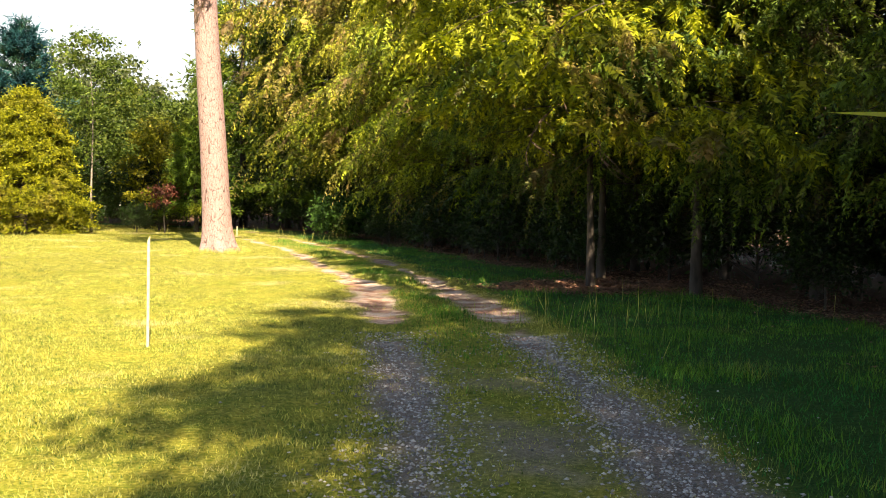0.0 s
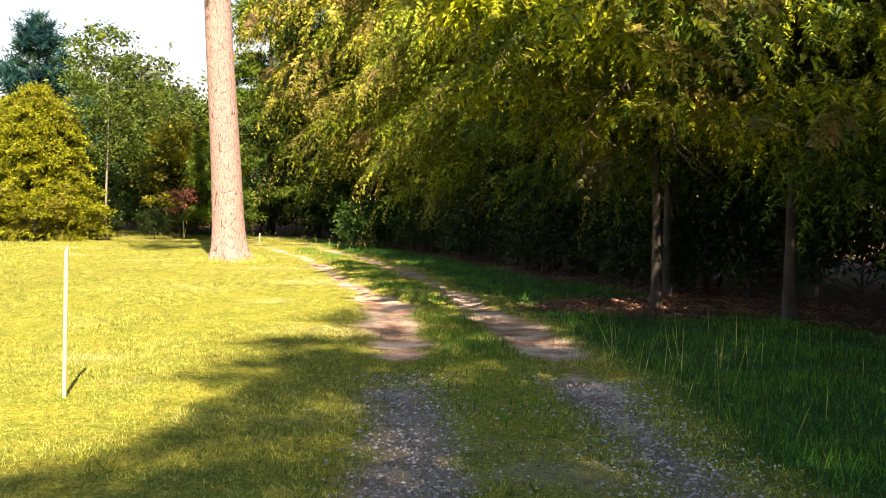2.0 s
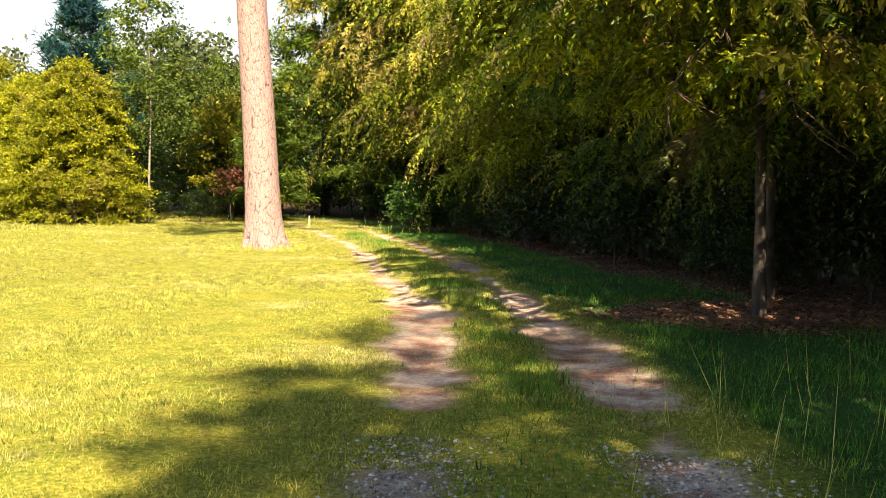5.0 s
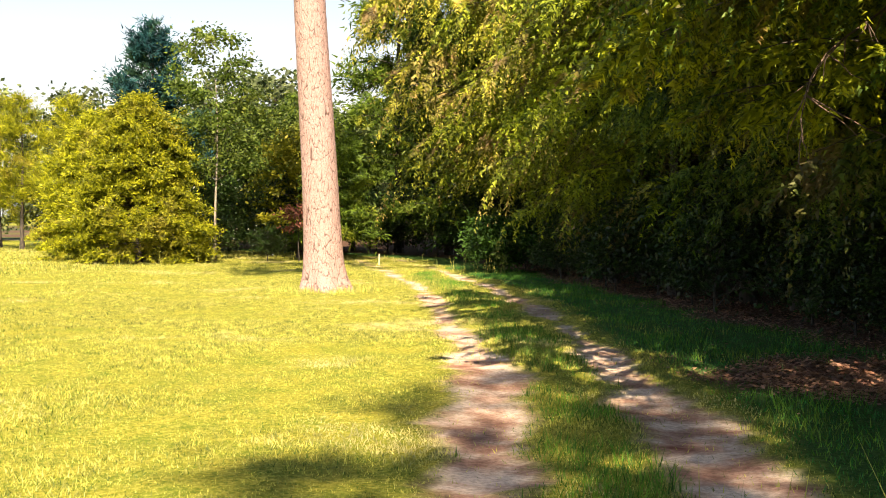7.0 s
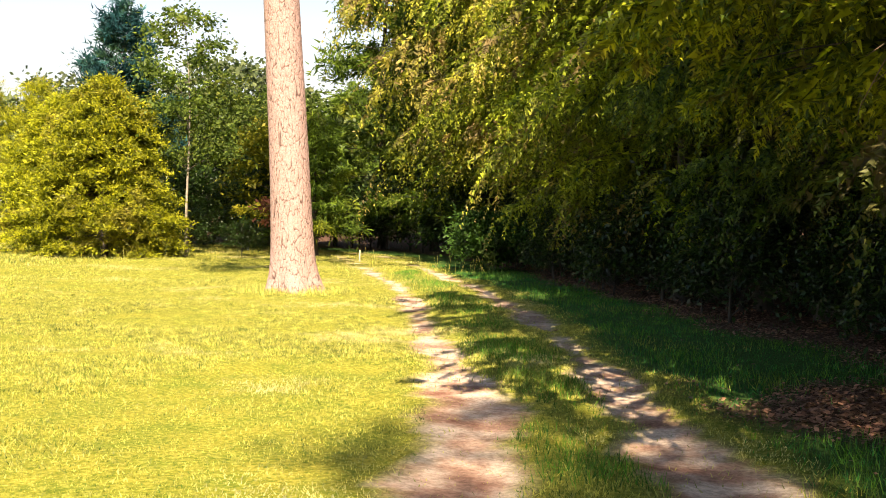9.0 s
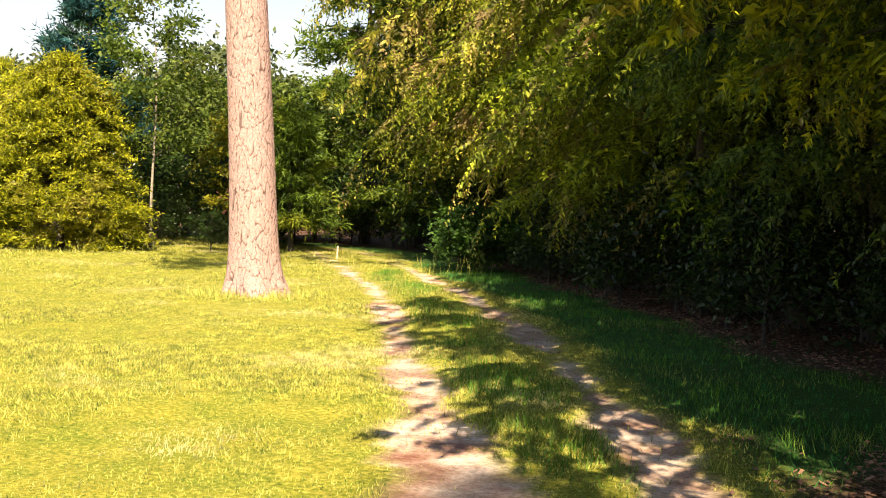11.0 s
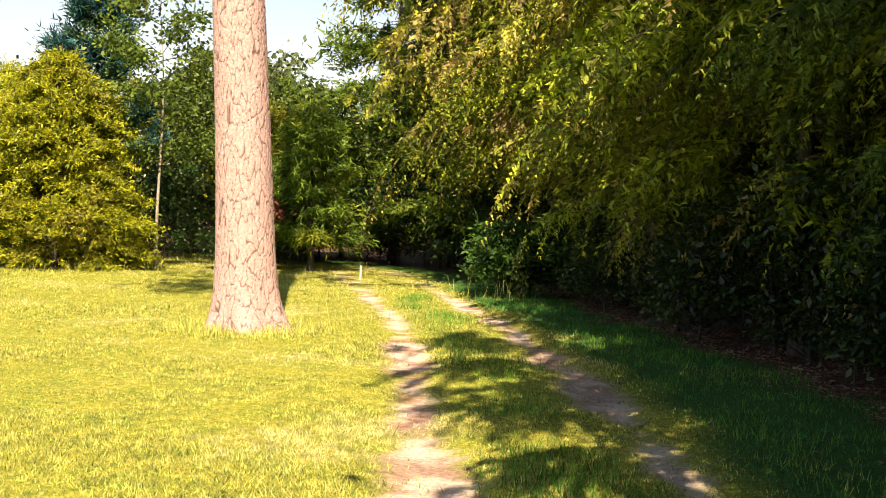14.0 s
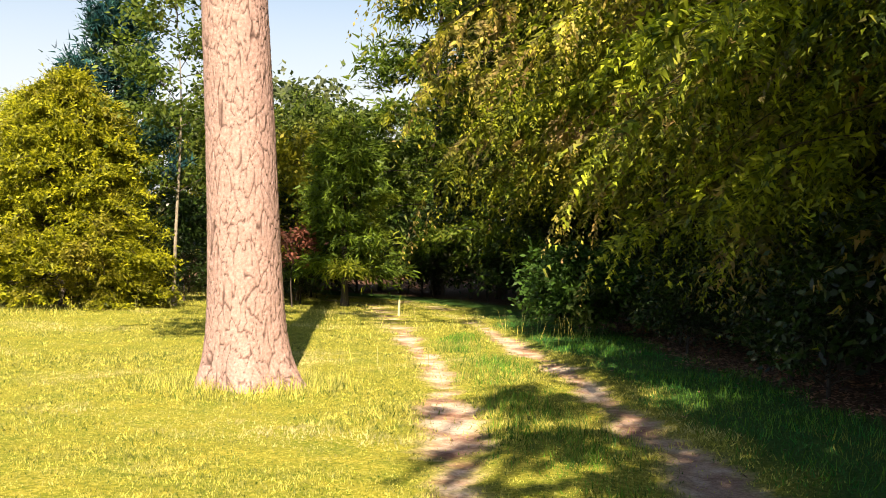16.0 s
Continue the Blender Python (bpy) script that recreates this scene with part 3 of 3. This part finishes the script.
blue = tree("cedar_tree", 9.2, 2.6, cone(1.9, 0.8), 90, 1000, 30, (0.20, 0.24), M_BLUE, droop=0.05, rise=0.8, hang=-0.35, spread=0.2, radius=0.12, seed=42, label="blue-green cedar standing above its neighbours")
place(blue, -22.3, 42.6, 0)
sapling = tree("sapling", 7.6, 2.6, dome(1.6), 30, 480, 14, (0.14, 0.5), M_BROAD, bark=M_PALE_BARK, droop=0.1, rise=0.5, hang=0.2, spread=0.3, shape="leaf", radius=0.05, seed=43, label="slender pale-stemmed tree with sparse leaves")
place(sapling, -17.0, 38.6, 0)
young_pine = tree("pine_tree", 6.6, 0.6, cone(2.2, 0.8), 50, 620, 26, (0.26, 0.09), M_CEDAR, droop=0.0, rise=0.5, hang=-0.35, spread=0.2, radius=0.09, seed=44, label="young yellow-green pine with upright tufts")
place(young_pine, -27.5, 44.5, 0)
again(young_pine, -31.0, 45.5, 90, 1.05)
again(young_pine, -34.5, 48.0, 150, 1.1)
again(young_pine, -29.5, 50.5, 250, 1.0)
again(young_pine, -25.5, 49.0, 190, 1.0)
broad = tree("broadleaf_tree", 8.6, 1.4, dome(2.9), 70, 1000, 16, (0.19, 0.55), M_BROAD, droop=0.15, rise=0.45, hang=0.25, spread=0.36, shape="leaf", radius=0.12, seed=45, label="round-topped green broadleaf tree behind the lawn", group="broadleaf trees behind the lawn")
place(broad, -17.8, 46.0, 0, 0.72)
for x, y, a, s in ((-21.8, 47.5, 70, 0.75), (-20.4, 49.6, 160, 0.62), (-23.0, 54.0, 250, 0.75), (-25.5, 53.0, 30, 0.8), (-12.2, 58.0, 300, 0.75)):
    again(broad, x, y, a, s)
yellow = tree("broadleaf_tree", 4.6, 0.9, dome(1.5), 40, 420, 18, (0.15, 0.5), M_YELLOW, droop=0.15, rise=0.4, hang=0.2, spread=0.28, shape="leaf", radius=0.05, seed=46, label="small bright yellow-green tree beyond the big pine")
place(yellow, -16.0, 42.6, 0)
near_cedar = tree("cedar_tree", 4.6, 0.5, cone(1.35, 0.6), 80, 700, 24, (0.19, 0.24), M_DARK_CEDAR, droop=0.15, rise=0.4, hang=0.2, spread=0.2, radius=0.09, seed=47, label="small dark cedar beside the bending track")
place(near_cedar, -13.7, 41.0, 0)
red = tree("sapling", 2.0, 0.9, dome(0.5), 12, 60, 12, (0.13, 0.5), M_RED, droop=0.1, rise=0.4, hang=0.2, spread=0.16, shape="leaf", radius=0.02, seed=48, label="small sapling with reddish leaves")
place(red, -14.6, 40.0, 0)

# shrubs
bush = tree("shrub", 1.5, 0.1, dome(1.15), 60, 560, 16, (0.13, 0.42), M_BUSH, droop=0.2, rise=0.6, hang=0.2, spread=0.17, shape="leaf", radius=0.03, seed=51, label="leafy dark green shrub beside the track", category="shrub")
place(bush, -6.3, 35.7, 0, 0.88)
# undergrowth with the shade of the woods in its leaf colour
under = tree("shrub", 1.9, 0.1, dome(1.1), 41, 170, 22, (0.105, 0.45), M_SHRUB_SHADED, droop=0.2, rise=0.7, hang=0.2, spread=0.24, shape="leaf", radius=0.03, seed=52, label="leafy undergrowth among the trees, coloured dark for their shade", category="shrub", group="undergrowth of the woods")
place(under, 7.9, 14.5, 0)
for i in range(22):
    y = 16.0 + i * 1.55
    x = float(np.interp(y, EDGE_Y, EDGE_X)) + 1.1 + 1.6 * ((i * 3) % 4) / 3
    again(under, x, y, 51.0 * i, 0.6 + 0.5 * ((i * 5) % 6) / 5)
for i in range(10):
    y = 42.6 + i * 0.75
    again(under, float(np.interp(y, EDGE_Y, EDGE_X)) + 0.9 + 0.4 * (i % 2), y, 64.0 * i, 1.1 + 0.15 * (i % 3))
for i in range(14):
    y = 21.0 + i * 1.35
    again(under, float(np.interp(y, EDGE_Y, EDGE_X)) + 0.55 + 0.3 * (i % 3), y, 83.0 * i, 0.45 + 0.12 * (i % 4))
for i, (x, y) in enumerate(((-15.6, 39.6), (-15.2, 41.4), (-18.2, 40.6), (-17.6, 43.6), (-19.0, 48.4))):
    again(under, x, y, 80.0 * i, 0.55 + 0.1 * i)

# thickets added to close bright gaps, their leaf colour as dark as shade
thicket = tree("shrub", 3.4, 0.1, dome(1.9), 60, 420, 22, (0.17, 0.42), M_SHRUB_SHADED, droop=0.2, rise=0.7, hang=0.2, spread=0.34, shape="leaf", radius=0.04, seed=53, label="tall filler thicket with leaves coloured dark for shade", category="shrub", group="thickets inside the woods")
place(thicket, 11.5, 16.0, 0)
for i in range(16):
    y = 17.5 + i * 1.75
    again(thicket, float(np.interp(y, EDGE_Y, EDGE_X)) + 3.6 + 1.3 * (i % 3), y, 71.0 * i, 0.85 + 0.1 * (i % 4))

# more added thickets, shade-dark, filling the gaps behind the lawn
for i, (x, y) in enumerate(((-18.6, 45.0), (-21.0, 44.6), (-16.6, 44.4), (-24.2, 46.5), (-27.0, 48.0), (-22.6, 49.5), (-30.5, 48.6), (-19.8, 51.5))):
    again(thicket, x, y, 63.0 * i, 0.7 + 0.1 * (i % 3))

# far woods that close the place
far_tree = tree("broadleaf_tree", 10.0, 0.6, dome(4.2), 40, 520, 11, (0.34, 0.62), M_FAR, droop=0.15, rise=0.4, hang=0.2, spread=0.6, shape="leaf", radius=0.2, seed=61, label="distant pale green tree of the far woods", group="far woods")
place(far_tree, -33.5, 73.0, 0, 1.12)
again(far_tree, -38.5, 77.0, 120, 1.2)
again(far_tree, -29.5, 84.0, 200, 0.95)
again(far_tree, -24.0, 88.0, 280, 1.0)
again(bend_cedar, -30.5, 70.0, 70, 0.9)
again(bend_cedar, -29.0, 78.5, 160, 1.0)
for i in range(20):
    a = math.radians(-66 + i * 4.6 if i < 11 else -15 + (i - 11) * 11.0)
    x, y = -6 + math.sin(a) * (62 + 6 * (i % 3)), 14 + math.cos(a) * (56 + 5 * (i % 2))
    again(far_tree, x, y, 47.0 * i, 0.7 + 0.22 * ((i * 3) % 5) / 4)


# ---- the big pine ----
def pine_bark():
    m, nodes, links, bsdf = material("pine_bark")
    deepness = nodes.new("ShaderNodeAttribute")
    deepness.attribute_name = "groove"
    fine = noise_node(nodes, links, 35, 5, 0.65)
    plates = ramp(nodes, (0.3, (0.21, 0.132, 0.12)), (0.5, (0.31, 0.205, 0.195)), (0.7, (0.40, 0.285, 0.28)))
    links.new(fine.outputs[0], plates.inputs[0])
    col = mixed(nodes, links, deepness.outputs["Fac"], plates.outputs[0], (0.045, 0.024, 0.02))
    links.new(col, bsdf.inputs["Base Color"])
    bsdf.inputs["Roughness"].default_value = 0.9
    b = nodes.new("ShaderNodeBump")
    b.inputs["Strength"].default_value, b.inputs["Distance"].default_value = 0.6, 0.01
    links.new(fine.outputs[0], b.inputs["Height"])
    links.new(b.outputs[0], bsdf.inputs["Normal"])
    return m


def big_pine(x0, y0):
    rng = np.random.default_rng(5)
    top = tagged(new("pine_tree"), "tall sunlit pine with thick plated reddish bark", "tree")
    H, na, nz = 20.0, 230, 560
    zz = np.concatenate([np.linspace(-0.15, 7.5, nz - 40), np.linspace(7.7, H, 40)])
    aa = np.arange(na) * 2 * np.pi / na
    A, Z = np.meshgrid(aa, zz)
    rad = 0.368 - 0.012 * np.clip(Z, 0, 30) + 0.13 * np.exp(-np.clip(Z, 0, 9) / 0.28) + 0.03 * np.exp(-np.clip(Z, 0, 9) / 1.0)
    rad = rad * (1 - 0.35 * np.clip((Z - 10) / 10, 0, 1))
    rad += 0.06 * np.exp(-np.clip(Z, 0, 9) / 0.35) * np.sin(A * 5 + 0.7)
    # plates: nearest and second nearest of scattered seeds round the unrolled trunk
    arc = A * 0.33
    width, tall = 0.062, 0.25
    u, w = arc / width, Z / tall
    w = w + 0.7 * vnoise(u * 0.8, w * 0.7, 31)
    u = u + 0.55 * vnoise(u * 0.6, w * 1.1, 32) + 0.2 * vnoise(u * 1.7, w * 4.0, 34)
    nu = 2 * np.pi * 0.33 / width
    f1, f2 = np.full(u.shape, 9.0), np.full(u.shape, 9.0)
    ui, wi = np.floor(u), np.floor(w)
    for du in (-1, 0, 1):
        for dw in (-1, 0, 1):
            cu, cw = ui + du, wi + dw
            key = np.mod(cu, np.round(nu))
            r1 = np.sin(key * 12.99 + cw * 78.23) * 43758.5
            r2 = np.sin(key * 39.35 + cw * 11.13) * 24634.6
            d = np.hypot(cu + (r1 - np.floor(r1)) - u, cw + (r2 - np.floor(r2)) - w)
            f2 = np.minimum(f2, np.maximum(d, f1))
            f1 = np.minimum(f1, d)
    gap = np.clip((f2 - f1) / 0.12, 0, 1)
    groove = (1 - gap) ** 1.2
    rad = rad + 0.014 * np.sqrt(gap) - 0.006 + 0.004 * vnoise(u * 3, w * 6, 33)
    cx = -0.030 * Z + 0.02 * np.sin(Z * 0.8) + 0.05 * np.exp(-np.clip(Z, 0, 9) / 0.3)
    cy = -0.042 * Z
    verts = np.stack([cx + rad * np.cos(A), cy + rad * np.sin(A), Z], -1).reshape(-1, 3)
    n = len(zz)
    i, j = np.meshgrid(np.arange(n - 1), np.arange(na), indexing="ij")
    k = (j + 1) % na
    faces = np.stack([i * na + j, i * na + k, (i + 1) * na + k, (i + 1) * na + j], -1).reshape(-1, 4)
    trunk = piece("trunk", verts, faces, pine_bark(), top, "reddish plated bark with dark furrows", True)
    a = trunk.data.attributes.new("groove", "FLOAT", "POINT")
    a.data.foreach_set("value", groove.ravel().astype(np.float32))
    # crown
    curves, ln, out = limb_set(H, 7.2, dome(4.8), 60, 0.12, 0.35, rng, (-0.6, -0.8))
    # low boughs added out of view on the lawn side, to shade the lawn behind the tree
    run = np.linspace(0, 1, 7)[:, None]
    ends = np.array([(-2.5, -2.4, 7.5), (-1.7, -3.5, 7.7), (-0.7, -4.1, 7.6), (-2.9, -1.5, 7.9)])
    low = np.stack([np.array([-0.22, -0.31, 7.2]) * (1 - run) + e * run + 0.25 * run * (1 - run) * np.array([0, 0, 1.0]) for e in ends])
    curves = np.concatenate([curves, low])
    v, f = merged([tube(c, np.linspace(0.05, 0.008, 7), 5) for c in curves])
    tagged(piece("branchwork", v, f, M_BARK, top), kind="stuff")
    c = 1090
    pick = np.concatenate([rng.choice(60, size=900), 60 + rng.choice(4, size=190)])
    at = 2 + (rng.random(c) * 4).astype(int)
    centre = curves[pick, at] + rng.normal(0, 0.3, (c, 3))
    m = 26
    ci = np.repeat(np.arange(c), m)
    axis = unit(rng.normal(0, 1, (c * m, 3)) + np.array([0, 0, 0.3]))
    flat = unit(np.cross(axis, rng.normal(0, 1, (c * m, 3))))
    ll = 0.22 * (0.7 + 0.6 * rng.random(c * m))
    v, f = blades(centre[ci], axis, flat, ll, ll * 0.17, "needle")
    piece("crown", v, f, M_FOREST, top)
    place(top, x0, y0, 0)


big_pine(-7.49, 27.22)


# ---- stake ----
def paint_material():
    m, nodes, links, bsdf = material("weathered_white_wood")
    n = noise_node(nodes, links, 30, 5)
    r = ramp(nodes, (0.35, (0.36, 0.32, 0.20)), (0.6, (0.50, 0.45, 0.29)))
    links.new(n.outputs[0], r.inputs[0])
    links.new(r.outputs[0], bsdf.inputs["Base Color"])
    bsdf.inputs["Roughness"].default_value = 0.7
    return m


def stake(x, y, h, w=0.028, d=0.014):
    bm = bmesh.new()
    prof = [(-w / 2, -0.2), (w / 2, -0.2), (w / 2, h), (w * 0.1, h - 0.015), (-w / 2, h - 0.055)]
    front = [bm.verts.new((px, -d / 2, pz)) for px, pz in prof]
    bm.faces.new(front)
    res = bmesh.ops.extrude_face_region(bm, geom=bm.faces[:])
    for v in res["geom"]:
        if isinstance(v, bmesh.types.BMVert):
            v.co.y += d
    bmesh.ops.recalc_face_normals(bm, faces=bm.faces[:])
    bmesh.ops.bevel(bm, geom=bm.edges[:], offset=0.002, segments=1, affect="EDGES")
    me = bpy.data.meshes.new("stake")
    bm.to_mesh(me)
    bm.free()
    me.materials.append(paint_material())
    ob = tagged(new("stake", me), "thin white wooden marker stake standing in the lawn", "stake")
    ob.matrix_basis = pose(x, y, 0, -1.5, 0.6, 14)


stake(-1.88, 10.72, 1.12)


def stub(x, y):
    """A short weathered peg at the track's side."""
    v, f = tube([(0, 0, -0.1), (0.004, 0, 0.15), (0.01, 0.004, 0.33)], [0.028, 0.026, 0.022], 8)
    cap = np.array([[16 + k for k in (0, 2, 4, 6)]])
    ob = new("peg", mesh_of("peg", v, np.concatenate([f, cap]), paint_material()))
    tagged(ob, "short pale wooden peg beside the track", "peg")
    ob.matrix_basis = pose(x, y, 0, 0, 0, 0)


stub(-11.1, 38.6)


# ---- grass ----
def scatter(n, x0, x1, y0, y1, rng):
    return rng.uniform(x0, x1, n), rng.uniform(y0, y1, n)


def grass_patch(name, n, box, height, width, material, rng, keep, label, lean=0.45):
    x, y = scatter(n, *box, rng)
    ok = keep(x, y, rng)
    x, y = x[ok], y[ok]
    z = plan(x, y)[2]
    m = len(x)
    tuft = 0.7 + 0.45 * vnoise(x * 1.1, y * 1.1, 51) + 0.25 * vnoise(x * 5, y * 5, 52)
    h = height * np.clip(tuft, 0.35, 1.6) * (0.6 + 0.7 * rng.random(m))
    w = width * (0.7 + 0.6 * rng.random(m))
    axis = unit(np.stack([rng.normal(0, lean, m), rng.normal(0, lean, m), np.ones(m)], 1))
    a = rng.random(m) * np.pi
    side = np.stack([np.cos(a), np.sin(a), np.zeros(m)], 1)
    v, f = blades(np.stack([x, y, z - 0.005], 1), axis, side, h, w, "needle")
    tagged(new(name, mesh_of(name, v, f, material)), label, "grass", kind="stuff")


def lawn_keep(x, y, rng):
    bare, floor, z = plan(x, y)
    thin = 0.55 * np.clip((12 - y) / 4, 0, 1) * (np.abs(x - np.interp(y, LEFT_Y, LEFT_X) - 0.75) < 0.75)
    return rng.random(len(x)) > np.maximum(np.maximum(np.maximum(bare * 0.92, floor * 0.93), thin), verge(x, y))


def verge_keep(x, y, rng):
    bare, floor, z = plan(x, y)
    return rng.random(len(x)) < verge(x, y) * (1 - floor * 0.95) * (1 - bare)


def strip_keep(x, y, rng):
    bare, floor, z = plan(x, y)
    mid = (smooth_line(y, LEFT_Y, LEFT_X) + smooth_line(y, RIGHT_Y, RIGHT_X)) / 2
    strip = np.exp(-((x - mid) / 0.42) ** 2) * np.clip((y - 9.5) / 2.5, 0.05, 1)
    right = smooth_line(y, RIGHT_Y, RIGHT_X)
    verge = np.clip((x - right - 0.4) / 0.5, 0, 1) * np.clip((16.5 - y) / 3, 0.5, 1)
    patchy = np.clip(0.6 + 0.9 * vnoise(x * 1.4, y * 1.4, 61), 0, 1)
    return rng.random(len(x)) < np.clip(strip * 0.9 + verge * 0.8, 0, 1) * patchy * (1 - bare) * (1 - floor)


grass_patch("grass", 450000, (-7.0, 6.5, 4.5, 24.0), 0.05, 0.008, M_GRASS, RNG, lawn_keep, "short sunlit yellow-green lawn grass", 0.75)
grass_patch("grass", 190000, (-11.0, -1.0, 20.0, 33.0), 0.045, 0.0085, M_GRASS, RNG, lawn_keep, "close-mown lawn grass beside the track", 0.75)
grass_patch("grass", 120000, (-17.0, 0.0, 24.0, 44.0), 0.058, 0.014, M_GRASS, RNG, lawn_keep, "lawn grass round the big pine", 0.7)
grass_patch("grass", 90000, (-22.0, -7.0, 6.0, 24.0), 0.055, 0.015, M_GRASS, RNG, lawn_keep, "open lawn grass in full sun", 0.75)
grass_patch("grass", 50000, (-36.0, -17.0, 24.0, 48.0), 0.11, 0.025, M_GRASS, RNG, lawn_keep, "lawn grass before the far trees")
# unmown verge grass, with shade in the blade colour
grass_patch("grass", 260000, (-8.5, 7.5, 4.0, 38.0), 0.075, 0.009, M_VERGE_SHADED, RNG, verge_keep, "unmown verge grass by the woods, coloured deep green for their shade", 0.6)
grass_patch("tall_grass", 480000, (-8.0, 6.5, 5.0, 36.0), 0.13, 0.008, M_TALL, RNG, strip_keep, "longer unmown grass between and beside the tracks", 0.35)


def pine_keep(x, y, rng):
    away = np.hypot(x + 7.45, y - 27.25)
    return rng.random(len(x)) < np.exp(-((away - 0.62) / 0.38) ** 2)


grass_patch("tall_grass", 16000, (-9.2, -5.8, 25.6, 29.0), 0.17, 0.009, M_GRASS, RNG, pine_keep, "uncut yellow-green grass round the foot of the pine", 0.35)


def seed_stalks():
    """Tall thin seed stalks beside the track and before the shaded woods."""
    rng = np.random.default_rng(71)
    spots = []
    for cx, cy, sx, sy, n in ((2.5, 12.2, 0.8, 1.2, 45), (-7.2, 34.2, 1.6, 0.8, 90), (-13.0, 36.0, 2.2, 1.4, 130), (-6.4, 28.4, 0.5, 0.5, 30), (-25, 41, 4, 1.6, 320), (3.0, 13.8, 1.2, 0.8, 30)):
        spots.append(np.stack([rng.normal(cx, sx, n), rng.normal(cy, sy, n)], 1))
    p = np.concatenate(spots)
    m = len(p)
    h = 0.30 + 0.35 * rng.random(m)
    axis = unit(np.stack([rng.normal(0, 0.22, m), rng.normal(0, 0.22, m), np.ones(m)], 1))
    a = rng.random(m) * np.pi
    side = np.stack([np.cos(a), np.sin(a), np.zeros(m)], 1)
    base = np.stack([p[:, 0], p[:, 1], plan(p[:, 0], p[:, 1])[2] - 0.01], 1)
    v, f = blades(base, axis, side, h, np.full(m, 0.006), "leaf")
    tagged(new("seed_stalks", mesh_of("seed_stalks", v, f, M_GRASS)), "tall pale seed stalks standing above the grass", "grass", kind="stuff")


seed_stalks()


# ---- stones and fallen leaves ----
def stone_material():
    m, nodes, links, bsdf = material("gravel_stone")
    geo = nodes.new("ShaderNodeNewGeometry")
    r = ramp(nodes, (0.0, (0.13, 0.12, 0.11)), (0.5, (0.30, 0.28, 0.27)), (1.0, (0.62, 0.60, 0.57)))
    links.new(geo.outputs["Random Per Island"], r.inputs[0])
    links.new(r.outputs[0], bsdf.inputs["Base Color"])
    bsdf.inputs["Roughness"].default_value = 0.85
    return m


def gravel():
    rng = np.random.default_rng(81)
    n = 15000
    y = 3.5 + 9.0 * rng.random(n) ** 1.2
    left = rng.random(n) < 0.45
    x = np.where(left, smooth_line(y, LEFT_Y, LEFT_X), smooth_line(y, RIGHT_Y, RIGHT_X)) + rng.normal(0, 0.24, n)
    loose = rng.random(n) < 0.05
    x = np.where(loose, x + rng.normal(0, 0.4, n), x)
    z = plan(x, y)[2]
    size = 0.005 + 0.014 * rng.random(n) ** 2
    base = np.array([[1, 0, 0], [0, 1, 0], [-1, 0, 0], [0, -1, 0], [0, 0, 1], [0, 0, -1]], float)
    tri = np.array([[0, 1, 4], [1, 2, 4], [2, 3, 4], [3, 0, 4], [1, 0, 5], [2, 1, 5], [3, 2, 5], [0, 3, 5]])
    jit = base[None] * (0.7 + 0.6 * rng.random((n, 6, 1)))
    a = rng.random(n) * 6.28
    c, s = np.cos(a)[:, None], np.sin(a)[:, None]
    jx, jy = jit[..., 0] * c - jit[..., 1] * s, jit[..., 0] * s + jit[..., 1] * c
    v = np.stack([jx, jy, jit[..., 2] * 0.6], -1) * size[:, None, None] + np.stack([x, y, z + 0.004], 1)[:, None]
    f = tri[None] + (np.arange(n) * 6)[:, None, None]
    tagged(new("gravel", mesh_of("gravel", v.reshape(-1, 3), f.reshape(-1, 3), stone_material())), "loose grey gravel pressed into the wheel tracks", "gravel", kind="stuff")


def fallen_leaves():
    rng = np.random.default_rng(91)
    n = 34000
    y = rng.uniform(9, 40, n)
    x = np.interp(y, EDGE_Y, EDGE_X) + rng.normal(0.6, 1.2, n)
    extra = 12000
    x = np.concatenate([x, rng.normal(2.4, 1.1, extra)])
    y = np.concatenate([y, rng.normal(18.9, 0.8, extra)])
    bare, floor, z = plan(x, y)
    ok = rng.random(len(x)) < np.clip(floor + 0.02, 0, 1)
    x, y, z = x[ok], y[ok], z[ok]
    m = len(x)
    a = rng.random(m) * 6.28
    axis = unit(np.stack([np.cos(a), np.sin(a), rng.normal(0, 0.25, m)], 1))
    side = unit(np.cross(axis, np.stack([rng.normal(0, 0.3, m), rng.normal(0, 0.3, m), np.ones(m)], 1)))
    ll = 0.03 + 0.045 * rng.random(m)
    v, f = blades(np.stack([x, y, z + 0.012 + 0.02 * rng.random(m)], 1), axis, side, ll, ll * 0.5, "leaf")
    tagged(new("fallen_leaves", mesh_of("fallen_leaves", v, f, M_LITTER)), "reddish brown fallen leaves at the edge of the woods", "leaves", kind="stuff")


gravel()
fallen_leaves()
